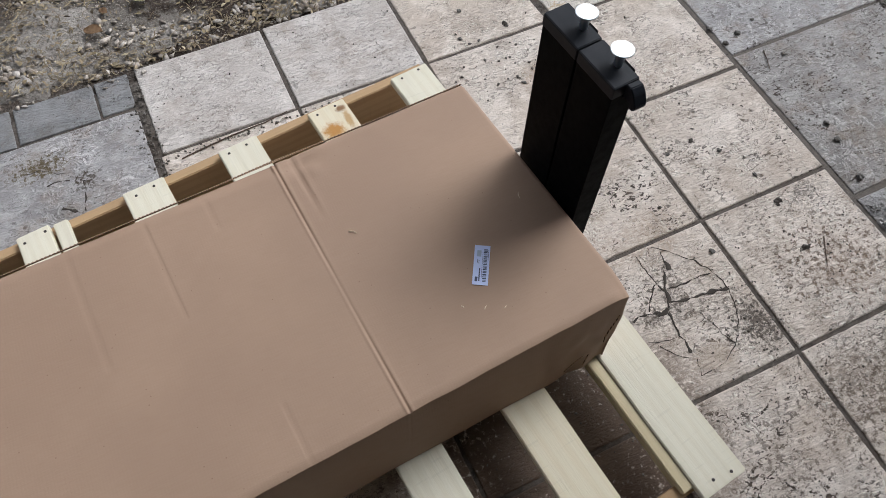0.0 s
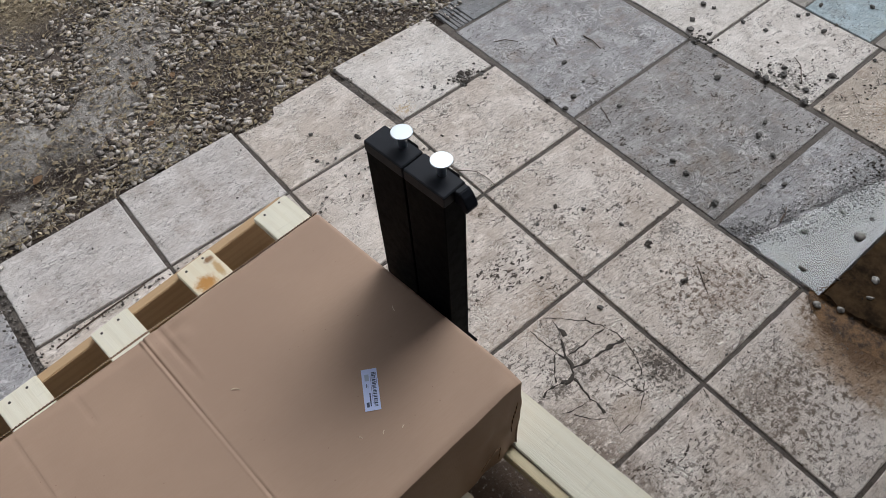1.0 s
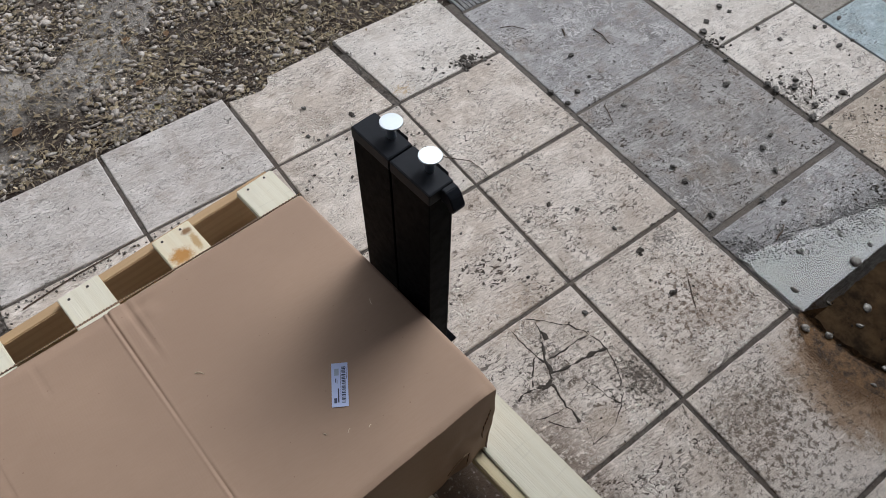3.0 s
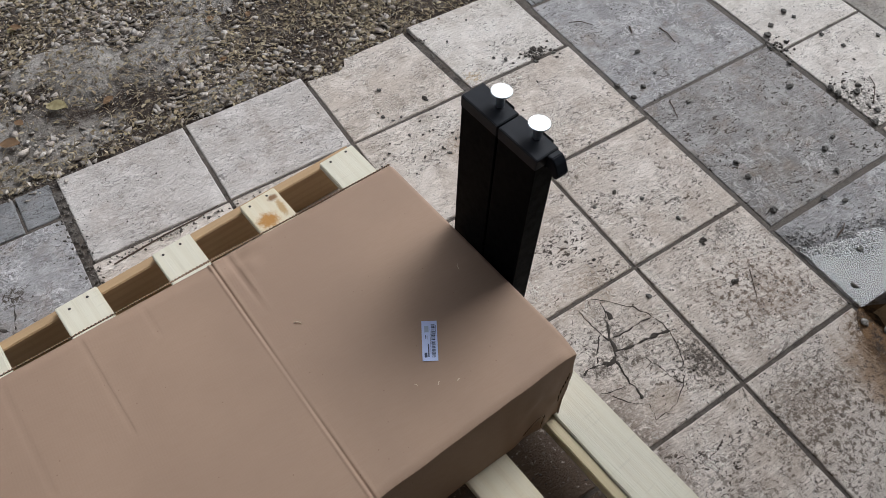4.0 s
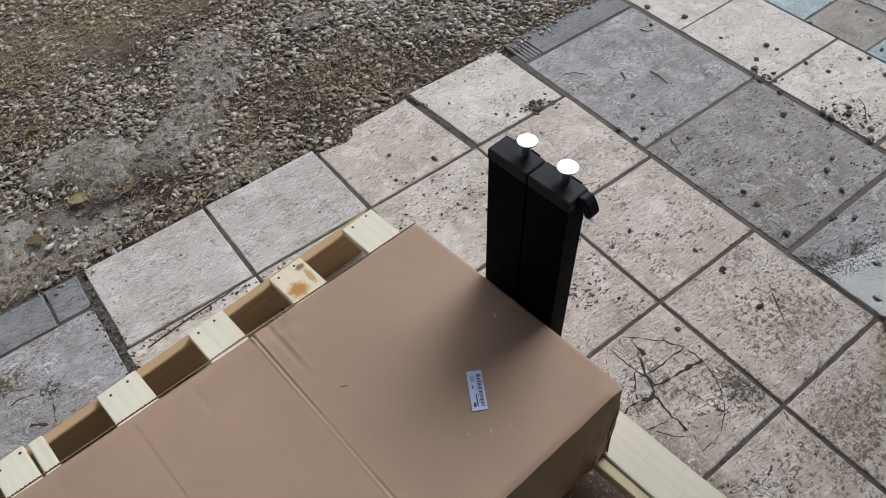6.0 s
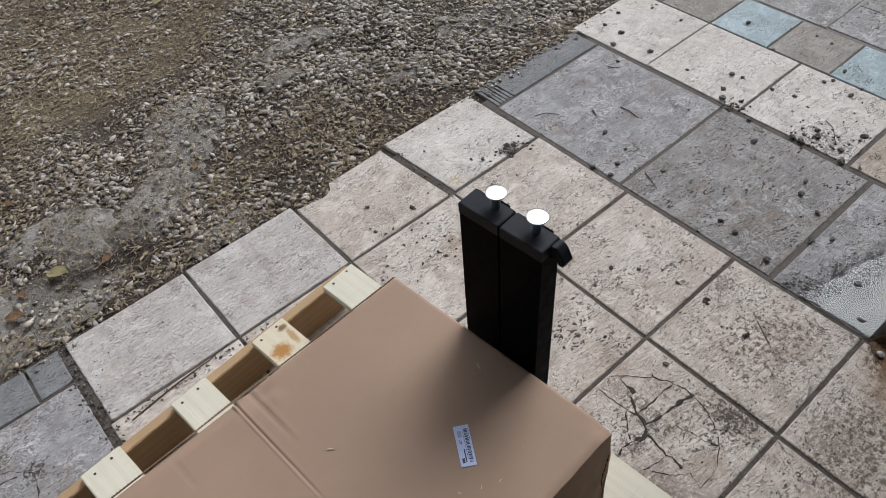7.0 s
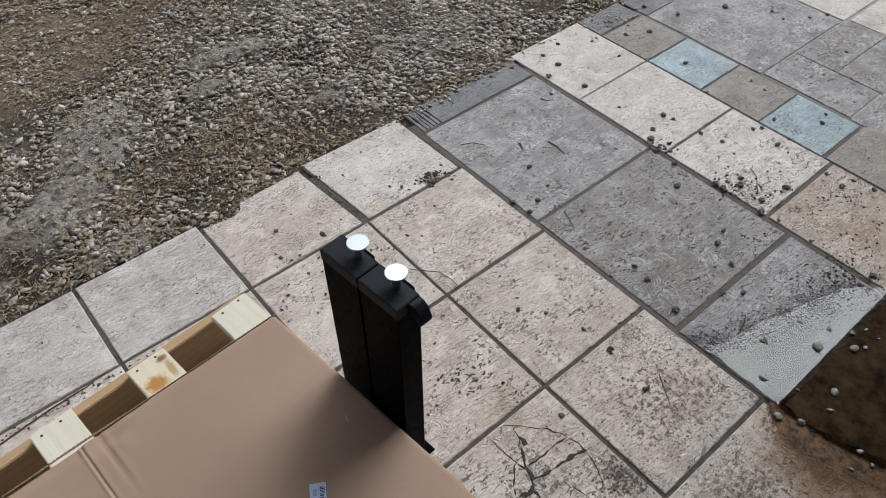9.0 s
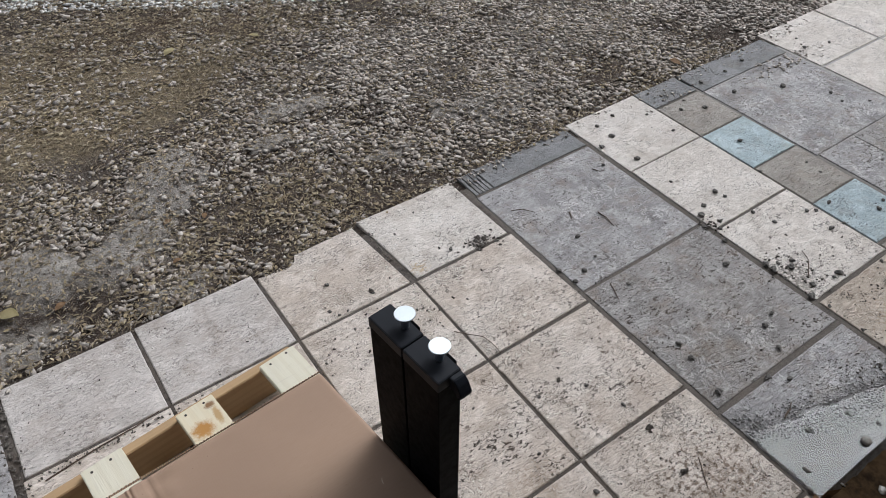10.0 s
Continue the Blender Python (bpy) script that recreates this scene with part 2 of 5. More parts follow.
M_ORANGE = travertine("gritty_travertine", (0.58, 0.51, 0.44), (0.44, 0.37, 0.30), 1.0, 0.9, STAINS_AND_SHADE)
M_GREY = travertine("grey_travertine", (0.42, 0.407, 0.405), (0.25, 0.24, 0.238), 0.9, 0.7, STAINS_AND_SHADE, WET, 0.7, 0.8)
M_GREY_WARM = travertine("warm_grey_travertine", (0.375, 0.355, 0.343), (0.215, 0.202, 0.192), 0.9, 0.7, STAINS_AND_SHADE, WET, 0.7, 0.8)
M_TAUPE = travertine("taupe_travertine", (0.36, 0.33, 0.295), (0.27, 0.244, 0.215), 0.55, 0.4, veins=0.3, tool=0.4)
M_BLUE = travertine("blue_stone", (0.43, 0.515, 0.54), (0.34, 0.42, 0.45), 0.6, 0.3, veins=0.4, tool=0.4)
M_SLATE = travertine("dark_slate", (0.255, 0.255, 0.258), (0.17, 0.17, 0.172), 0.4, 0.2, STAINS_AND_SHADE, veins=0.2, tool=0.5)


def joint_bed():
    k = Mat("joint_mortar", 0.92)
    n1, n2, n3 = k.noise(k.geo, 90.0, 6.0, 0.75), k.noise(k.geo, 5.0, 5.0, 0.65), k.noise(k.geo, 28.0, 4.0, 0.65)
    col = k.mix(k.ramp(n1, 0.3, 0.7), (0.052, 0.043, 0.037), (0.145, 0.125, 0.107))
    col = k.mix(k.ramp(n2, 0.42, 0.64, 0.0, 0.7), col, (0.10, 0.077, 0.060))
    col = k.mix(k.ramp(n3, 0.56, 0.66, 0.0, 0.8), col, (0.036, 0.028, 0.023))
    sep = k.n.new("ShaderNodeSeparateXYZ")
    k.put(sep.inputs[0], k.geo)
    col = k.mix(k.ramp(sep.outputs[0], 0.41, 0.425, 0.0, 0.45), col, (0.15, 0.132, 0.115))
    col = k.mix(k.ramp(sep.outputs[0], 1.68, 1.80, 0.0, 0.9), col, (0.40, 0.385, 0.365))
    k.bump(n1, 0.004, 0.9)
    k.bump(n3, 0.006, 0.6)
    return k.done(col)


def soil():
    k = Mat("soil_and_dust", 0.95)
    k.b.inputs["Specular IOR Level"].default_value = 0.12
    big, mid, fine = k.noise(k.geo, 1.7, 4.0, 0.6), k.noise(k.geo, 9.0, 6.0, 0.7), k.noise(k.geo, 130.0, 5.0, 0.75)
    col = k.mix(k.ramp(mid, 0.35, 0.65), (0.032, 0.023, 0.019), (0.115, 0.092, 0.077))
    col = k.mix(k.ramp(big, 0.48, 0.66, 0.0, 0.55), col, (0.22, 0.196, 0.172))
    col = k.mix(k.ramp(fine, 0.4, 0.7, 0.0, 0.55), col, (0.055, 0.036, 0.025))
    for spot in ((-1.04, 1.58, 0.22, 0.32, -30), (-1.10, 1.31, 0.24, 0.09, 0), (-0.70, 1.56, 0.16, 0.20, -20), (1.10, 1.60, 0.30, 0.17, -20), (1.7, 1.9, 1.0, 0.5, -10), (0.75, 2.2, 0.7, 0.4, 0), (-1.45, 1.40, 0.55, 0.30, 0), (-0.52, 1.78, 0.30, 0.26, 30), (-0.78, 1.50, 0.30, 0.22, 0), (0.92, 1.58, 0.42, 0.22, 10), (0.14, 2.04, 0.36, 0.13, 0), (-0.67, 1.24, 0.20, 0.10, 0)):
        f = k.ramp(k.math("MULTIPLY_ADD", k.noise(k.geo, 24.0, 6.0, 0.72), 1.1, k.math("MULTIPLY", k.spot(*spot), 0.8)), 0.75, 1.15)
        col = k.mix(k.math("MULTIPLY", f, 0.85), col, (0.30, 0.275, 0.245))
    f = k.ramp(k.math("MULTIPLY_ADD", k.noise(k.geo, 5.0, 6.0, 0.7), 0.9, k.spot(-0.75, 2.75, 1.5, 0.85, 15)), 0.55, 1.0)
    col = k.mix(k.math("MULTIPLY", f, 0.75), col, (0.26, 0.205, 0.13))
    f = k.ramp(k.math("MULTIPLY_ADD", k.noise(k.geo, 6.0, 6.0, 0.7), 0.9, k.spot(-0.1, 3.05, 1.1, 0.42, -25)), 0.70, 1.05)
    col = k.mix(k.math("MULTIPLY", f, 0.8), col, (0.072, 0.048, 0.036))
    wob = k.n.new("ShaderNodeMix")
    wob.data_type, wob.blend_type = "RGBA", "ADD"
    wob.inputs[0].default_value = 0.02
    k.put(wob.inputs[6], k.geo)
    jig = k.n.new("ShaderNodeTexNoise")
    jig.inputs["Scale"].default_value = 60.0
    k.put(jig.inputs["Vector"], k.geo)
    k.put(wob.inputs[7], jig.outputs[1])
    for scale, lo, hi, tint, amount in ((95.0, 0.30, 0.75, (0.33, 0.30, 0.26), 0.26), (190.0, 0.45, 0.85, (0.18, 0.14, 0.10), 0.35), (150.0, 0.62, 0.95, (0.42, 0.385, 0.34), 0.4)):
        cell = k.cells(wob.outputs[2], scale)
        pick = k.n.new("ShaderNodeSeparateColor")
        k.put(pick.inputs[0], cell.outputs["Color"])
        body = k.ramp(cell.outputs["Distance"], 0.30, 0.48, 1.0, 0.0)
        f = k.math("MULTIPLY", body, k.ramp(pick.outputs[0], lo, hi))
        col = k.mix(k.math("MULTIPLY", f, amount), col, tint)
        k.bump(f, 0.5 / scale, 0.9)
    k.bump(fine, 0.006, 1.0)
    k.bump(mid, 0.03, 0.7)
    return k.done(col)


def dusty_cement():
    k = Mat("dusty_cement", 0.95)
    n1, n2 = k.noise(k.geo, 120.0, 6.0, 0.75), k.noise(k.geo, 14.0, 5.0, 0.6)
    col = k.mix(k.ramp(n2, 0.3, 0.7), (0.25, 0.225, 0.20), (0.46, 0.425, 0.385))
    col = k.mix(k.ramp(n1, 0.5, 0.75, 0.0, 0.5), col, (0.11, 0.095, 0.08))
    cell = k.cells(k.geo, 120.0)
    body = k.math("MULTIPLY", k.ramp(cell.outputs["Distance"], 0.25, 0.42, 1.0, 0.0), k.ramp(n2, 0.42, 0.6))
    col = k.mix(k.math("MULTIPLY", body, 0.6), col, (0.36, 0.33, 0.29))
    n3 = k.noise(k.geo, 38.0, 6.0, 0.75)
    col = k.mix(k.ramp(n3, 0.52, 0.64, 0.0, 0.7), col, (0.075, 0.06, 0.048))
    k.bump(body, 0.006, 0.8)
    k.bump(n3, 0.012, 0.8)
    k.bump(n1, 0.005, 0.9)
    return k.done(col)


def island_stone(name, tones, rough=0.85):
    """Many stones in one mesh: each gets its own tone."""
    k = Mat(name, rough)
    k.b.inputs["Specular IOR Level"].default_value = 0.2
    isl = k.n.new("ShaderNodeNewGeometry").outputs["Random Per Island"]
    rp = k.n.new("ShaderNodeValToRGB")
    rp.color_ramp.interpolation = "LINEAR"
    while len(rp.color_ramp.elements) < len(tones):
        rp.color_ramp.elements.new(0.5)
    for i, c in enumerate(tones):
        rp.color_ramp.elements[i].position = i / (len(tones) - 1)
        rp.color_ramp.elements[i].color = (*c, 1)
    k.put(rp.inputs[0], isl)
    n = k.noise(k.geo, 220.0, 4.0, 0.7)
    col = k.mix(k.ramp(n, 0.35, 0.7, 0.0, 0.45), rp.outputs[0], (0.13, 0.11, 0.09))
    k.bump(n, 0.002, 0.7)
    return k.done(col)


def clod():
    k = Mat("dark_stone", 0.8)
    n = k.noise(k.offset(k.geo, 9.0), 150.0, 5.0, 0.7)
    col = k.mix(k.ramp(n, 0.3, 0.7), (0.055, 0.05, 0.045), (0.15, 0.138, 0.125))
    col = k.mix(k.ramp(k.rand, 0.5, 1.0, 0.0, 0.5), col, (0.17, 0.155, 0.14))
    k.bump(n, 0.003, 0.9)
    return k.done(col)


def wet_pebble():
    k = Mat("wet_pebble", 0.25)
    n = k.noise(k.offset(k.geo, 9.0), 120.0, 5.0, 0.7)
    col = k.mix(k.ramp(n, 0.3, 0.7), (0.10, 0.09, 0.077), (0.38, 0.352, 0.315))
    k.bump(n, 0.002, 0.6)
    return k.done(col)


def cardboard():
    k = Mat("cardboard", 0.78)
    flute = k.wave(k.obj, 55.0, 0.4, 1.0)
    cloud = k.noise(k.obj, 3.2, 4.0, 0.55)
    fibre = k.noise(k.vec(k.obj, (40, 400, 40)), 1.0, 4.0, 0.7)
    col = k.mix(k.ramp(cloud, 0.3, 0.7), (0.326, 0.216, 0.149), (0.376, 0.254, 0.177))
    col = k.mix(k.ramp(fibre, 0.35, 0.7, 0.0, 0.22), col, (0.31, 0.19, 0.115))
    speck = k.ramp(k.cells(k.obj, 34.0).outputs["Distance"], 0.035, 0.06, 1.0, 0.0)
    col = k.mix(k.math("MULTIPLY", speck, 0.5), col, (0.20, 0.115, 0.065))
    k.bump(fibre, 0.0006, 0.5)
    k.bump(flute, 0.0004, 0.08)
    k.bump(cloud, 0.01, 0.2)
    return k.done(col, k.ramp(cloud, 0.2, 0.8, 0.62, 0.78))


def card_edge():
    k = Mat("corrugated_edge", 0.9)
    w = k.wave(k.vec(k.obj, turn=0), 62.0, 0.0, 0.0)
    col = k.mix(k.ramp(w, 0.35, 0.6), (0.07, 0.04, 0.022), (0.34, 0.215, 0.13))
    return k.done(col)


def pine(name, light, dark, knot=()):
    """Rough sawn softwood; the grain runs along the piece's own y."""
    k = Mat(name, 0.75)
    co = k.offset(k.obj, 5.0)
    ring = k.wave(k.vec(co, (1.0, 0.09, 1.0)), 11.0, 7.0, 3.0)
    fibre = k.noise(k.vec(co, (260, 9, 260)), 1.0, 4.0, 0.7)
    cloud = k.noise(k.vec(co, (3, 1, 3)), 3.0, 4.0)
    col = k.mix(k.ramp(ring, 0.3, 0.9, 0.0, 0.30), light, dark)
    col = k.mix(k.ramp(fibre, 0.45, 0.75, 0.0, 0.18), col, tuple(c * 0.62 for c in dark))
    col = k.mix(k.ramp(cloud, 0.45, 0.75, 0.0, 0.35), col, tuple(c * 0.8 for c in light))
    # faint crossing scratches of the saw
    saw = k.noise(k.vec(co, (14, 150, 14), turn=38), 1.0, 3.0, 0.6)
    col = k.mix(k.ramp(saw, 0.60, 0.68, 0.0, 0.25), col, tuple(c * 0.72 for c in light))
    for place, tint, amount in knot:
        mask = k.spot(*place)
        f = k.ramp(k.math("MULTIPLY_ADD", k.noise(k.geo, 75.0, 5.0, 0.75), 1.3, mask), 0.85, 1.5)
        col = k.mix(k.math("MULTIPLY", k.math("MULTIPLY", f, amount), k.ramp(mask, 0.0, 0.2)), col, tint)
    k.bump(fibre, 0.0012, 0.6)
    return k.done(col)


def plain(name, colour, rough, metal=0.0, grain=300.0, depth=0.0004, vary=0.25, spec=0.5):
    k = Mat(name, rough, metal)
    n, c = k.noise(k.obj, grain, 4.0, 0.65), k.noise(k.obj, grain / 18, 4.0, 0.6)
    col = k.mix(k.ramp(c, 0.3, 0.75, 0.0, vary), colour, tuple(x * 0.55 for x in colour))
    k.bump(n, depth, 0.5)
    k.b.inputs["Specular IOR Level"].default_value = spec
    return k.done(col, k.ramp(c, 0.3, 0.8, rough, min(1.0, rough + 0.15)))


def water():
    k = Mat("puddle_water", 0.0)
    out = k.n["Material Output"]
    k.n.remove(k.b)
    see, gloss, mixer, fres = (k.n.new("ShaderNodeBsdf" + s) if s in ("Transparent", "Glossy") else k.n.new("ShaderNode" + s)
                               for s in ("Transparent", "Glossy", "MixShader", "Fresnel"))
    see.inputs["Color"].default_value = (0.46, 0.445, 0.42, 1)
    gloss.inputs["Roughness"].default_value = 0.0
    fres.inputs["IOR"].default_value = 1.38
    k.l.new(fres.outputs[0], mixer.inputs[0])
    k.l.new(see.outputs[0], mixer.inputs[1])
    k.l.new(gloss.outputs[0], mixer.inputs[2])
    k.l.new(mixer.outputs[0], out.inputs[0])
    return k.m


def silt():
    k = Mat("brown_silt", 0.6)
    n1, n2 = k.noise(k.geo, 16.0, 6.0, 0.7), k.noise(k.geo, 90.0, 4.0, 0.7)
    col = k.mix(k.ramp(n1, 0.3, 0.7), (0.085, 0.05, 0.022), (0.52, 0.33, 0.17))
    col = k.mix(k.ramp(n2, 0.5, 0.75, 0.0, 0.4), col, (0.30, 0.20, 0.115))
    k.bump(n2, 0.003, 0.6)
    return k.done(col)


M_BED, M_SOIL, M_CEMENT = joint_bed(), soil(), dusty_cement()
M_GRAVEL = island_stone("gravel_stones", [(0.17, 0.14, 0.115), (0.52, 0.465, 0.41), (0.31, 0.265, 0.225), (0.70, 0.64, 0.58), (0.45, 0.415, 0.38), (0.21, 0.17, 0.14), (0.62, 0.545, 0.475), (0.38, 0.35, 0.32), (0.54, 0.47, 0.40)])
M_WHITE_GRAVEL = island_stone("white_gravel_stones", [(0.58, 0.575, 0.56), (0.80, 0.79, 0.77), (0.68, 0.665, 0.64)])
M_STRAW = island_stone("dry_litter", [(0.11, 0.078, 0.055), (0.42, 0.335, 0.205), (0.20, 0.148, 0.098), (0.56, 0.475, 0.32), (0.075, 0.052, 0.038), (0.36, 0.29, 0.165)], 0.8)
M_GRIT = island_stone("dark_grit", [(0.05, 0.043, 0.038), (0.16, 0.145, 0.13), (0.08, 0.07, 0.06), (0.24, 0.225, 0.21)])
M_WET_SAND = island_stone("wet_sand_lumps", [(0.10, 0.097, 0.094), (0.40, 0.39, 0.38), (0.26, 0.255, 0.25), (0.52, 0.51, 0.50)], 0.3)
M_CLOD, M_WET_PEBBLE = clod(), wet_pebble()
M_CARD, M_CARD_EDGE = cardboard(), card_edge()
M_PINE = pine("pale_pine", (0.72, 0.68, 0.55), (0.64, 0.58, 0.435))
M_PINE_RAW = pine("raw_edge_pine", (0.62, 0.53, 0.34), (0.46, 0.36, 0.20))
KNOTS = [((-0.805, 0.578, 0.055, 0.05, 0), (0.45, 0.22, 0.055), 1.0), ((-0.765, 0.640, 0.026, 0.02, 20), (0.24, 0.13, 0.06), 1.0), ((-0.757, 0.60, 0.018, 0.06, 25), (0.46, 0.29, 0.12), 0.9)]
M_PINE_KNOT = pine("knotty_pine", (0.72, 0.65, 0.49), (0.66, 0.55, 0.37), KNOTS)
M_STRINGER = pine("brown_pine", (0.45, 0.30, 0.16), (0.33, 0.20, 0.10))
M_BLACK = plain("black_powder_coat", (0.0018, 0.0021, 0.0030), 0.5, 0.0, 900.0, 0.0002, 0.3, 0.025)
M_PLASTIC = plain("black_plastic", (0.006, 0.008, 0.013), 0.5, 0.0, 300.0, 0.0004, 0.25, 0.2)
M_ZINC = plain("zinc_plated_steel", (0.70, 0.76, 0.80), 0.3, 1.0, 200.0, 0.0001, 0.3)
M_LABEL = plain("label_paper", (0.56, 0.64, 0.90), 0.5, 0.0, 500.0, 0.0001, 0.1)
M_INK = plain("label_ink", (0.06, 0.075, 0.14), 0.6)
M_INK_SOFT = plain("label_grey_print", (0.36, 0.42, 0.55), 0.6)
M_NAIL = plain("rusty_nail", (0.06, 0.05, 0.045), 0.5, 0.6)
M_CRACK = plain("crack_dirt", (0.056, 0.046, 0.038), 0.95, 0.0, 250.0, 0.002, 0.4)
M_TWIG = plain("dry_twig", (0.10, 0.07, 0.05), 0.85)
M_LEAF_YELLOW = plain("yellow_leaf", (0.50, 0.43, 0.24), 0.7)
M_LEAF_BROWN = plain("brown_leaf", (0.32, 0.20, 0.11), 0.75)
M_SHAVING = plain("wood_shaving", (0.66, 0.55, 0.40), 0.8)
M_WATER, M_SILT = water(), silt()


def wet_mud():
    k = Mat("orange_brown_mud", 0.55)
    k.b.inputs["Specular IOR Level"].default_value = 0.2
    n1, n2 = k.noise(k.geo, 26.0, 7.0, 0.75), k.noise(k.geo, 140.0, 5.0, 0.75)
    col = k.mix(k.ramp(n1, 0.38, 0.62), (0.032, 0.017, 0.008), (0.175, 0.096, 0.040))
    col = k.mix(k.ramp(n2, 0.56, 0.70, 0.0, 0.5), col, (0.26, 0.165, 0.085))
    col = k.mix(k.ramp(n2, 0.30, 0.42, 0.8, 0.0), col, (0.035, 0.022, 0.013))
    k.bump(n2, 0.003, 0.9)
    return k.done(col)


M_MUD = wet_mud()
M_ROOF = plain("brown_roof_boards", (0.05, 0.033, 0.022), 0.8, 0.0, 20.0, 0.002)
M_RENDER = plain("house_render", (0.24, 0.20, 0.165), 0.9, 0.0, 40.0, 0.002)


# ---- building helpers ----
def mesh_ob(name, bm, material, parent=None, smooth=False):
    me = bpy.data.meshes.new(name)
    bm.to_mesh(me)
    bm.free()
    me.materials.append(material)
    if smooth:
        for p in me.polygons:
            p.use_smooth = True
    ob = new(name, me)
    if parent is not None:
        ob.parent = parent
    return ob


def part(name, bm, material, parent, label="", smooth=False):
    return tagged(mesh_ob(name, bm, material, parent, smooth), label)


def empty(name, m):
    ob = new(name)
    ob.matrix_world = m
    return ob


def box_bm(x0, x1, y0, y1, z0, z1, bevel=0.0, seg=2):
    bm = bmesh.new()
    bmesh.ops.create_cube(bm, size=1.0, matrix=Matrix.Translation(((x0 + x1) / 2, (y0 + y1) / 2, (z0 + z1) / 2)) @ Matrix.Diagonal((x1 - x0, y1 - y0, z1 - z0, 1)))
    if bevel:
        bmesh.ops.bevel(bm, geom=bm.edges[:], offset=bevel, segments=seg, affect="EDGES", profile=0.6)
    return bm


def lathe_bm(profile, n=32):
    """Turn (radius, z) pairs round z."""
    bm = bmesh.new()
    rings = []
    for r, z in profile:
        rings.append([bm.verts.new((r * math.cos(2 * math.pi * i / n), r * math.sin(2 * math.pi * i / n), z)) for i in range(n)])
    for a, b in zip(rings, rings[1:]):
        for i in range(n):
            bm.faces.new((a[i], a[(i + 1) % n], b[(i + 1) % n], b[i]))
    bm.faces.new(rings[0][::-1])
    bm.faces.new(rings[-1])
    bmesh.ops.recalc_face_normals(bm, faces=bm.faces[:])
    return bm


def tube_bm(points, radius, n=6):
    bm = bmesh.new()
    rings = []
    pts = [Vector(p) for p in points]
    for i, p in enumerate(pts):
        d = (pts[min(i + 1, len(pts) - 1)] - pts[max(i - 1, 0)]).normalized()
        a = d.cross(Vector((0, 0, 1)) if abs(d.z) < 0.9 else Vector((1, 0, 0))).normalized()
        b = d.cross(a)
        r = radius * (1.0 - 0.45 * i / len(pts))
        rings.append([bm.verts.new(p + r * (math.cos(2 * math.pi * j / n) * a + math.sin(2 * math.pi * j / n) * b)) for j in range(n)])
    for u, v in zip(rings, rings[1:]):
        for j in range(n):
            bm.faces.new((u[j], u[(j + 1) % n], v[(j + 1) % n], v[j]))
    bm.faces.new(rings[0][::-1])
    bm.faces.new(rings[-1])
    return bm


def stone_bm(seed, flat=0.7, sub=2):
    rng = random.Random(seed)
    bm = bmesh.new()
    bmesh.ops.create_icosphere(bm, subdivisions=sub, radius=1.0)
    sx, sy = rng.uniform(0.75, 1.2), rng.uniform(0.6, 1.0)
    o = Vector((rng.uniform(0, 50), rng.uniform(0, 50), rng.uniform(0, 50)))
    for v in bm.verts:
        d = 1.0 + 0.62 * noise.noise(v.co * 1.2 + o) + 0.5 * noise.noise(v.co * 2.7 + o)
        v.co = Vector((v.co.x * sx * d, v.co.y * sy * d, v.co.z * flat * d))
    return bm


def scatter_mesh(name, shapes, places, material):
    """Join many small pieces (shape index, x, y, z, size, turn, tilt) into one mesh."""
    verts, faces, base = [], [], 0
    for s, x, y, z, size, turn, tilt in places:
        co, fa = shapes[s]
        ct, st, cu, su = math.cos(turn), math.sin(turn), math.cos(tilt), math.sin(tilt)
        rot = np.array([[ct, -st * cu, st * su], [st, ct * cu, -ct * su], [0, su, cu]])
        verts.append(co @ rot.T * size + (x, y, z))
        faces.append(fa + base)
        base += len(co)
    v, f = np.concatenate(verts), np.concatenate(faces)
    me = bpy.data.meshes.new(name)
    me.vertices.add(len(v))
    me.vertices.foreach_set("co", v.astype(np.float32).ravel())
    me.loops.add(f.size)
    me.loops.foreach_set("vertex_index", f.astype(np.int32).ravel())
    me.polygons.add(len(f))
    me.polygons.foreach_set("loop_start", np.arange(0, f.size, f.shape[1], dtype=np.int32))
    me.update(calc_edges=True)
    me.materials.append(material)
    return new(name, me)


def arrays(bm):
    """A bmesh of triangles as arrays."""
    bmesh.ops.triangulate(bm, faces=bm.faces[:])
    bm.verts.ensure_lookup_table()
    out = np.array([v.co[:] for v in bm.verts]), np.array([[v.index for v in f.verts] for f in bm.faces])
    bm.free()
    return out


# ---- setting: ground, bed of the paving, porch ----
def ground_height(x, y):
    h = 0.012 * noise.noise(Vector((x * 1.9, y * 1.9, 0.3))) + 0.010 * noise.noise(Vector((x * 6, y * 6, 1.7)))
    return -0.012 + h if y > 1.0 else -0.04


def build_ground():
    xs = np.concatenate([[-60, -25, -10, -5], np.arange(-3.0, 4.61, 0.05), [7, 12, 25, 60]])
    ys = np.concatenate([[-60, -20, -6, 0.6], np.arange(1.0, 4.81, 0.05), [6, 8, 12, 25, 60]])
    bm = bmesh.new()
    grid = [[bm.verts.new((x, y, ground_height(x, y))) for x in xs] for y in ys]
    for a, b in zip(grid, grid[1:]):
        for i in range(len(xs) - 1):
            bm.faces.new((a[i], a[i + 1], b[i + 1], b[i]))
    ob = mesh_ob("ground", bm, M_SOIL, smooth=True)
    return tagged(ob, "bare brown soil with grey dust beside the paving", "ground", kind="structure")


build_ground()


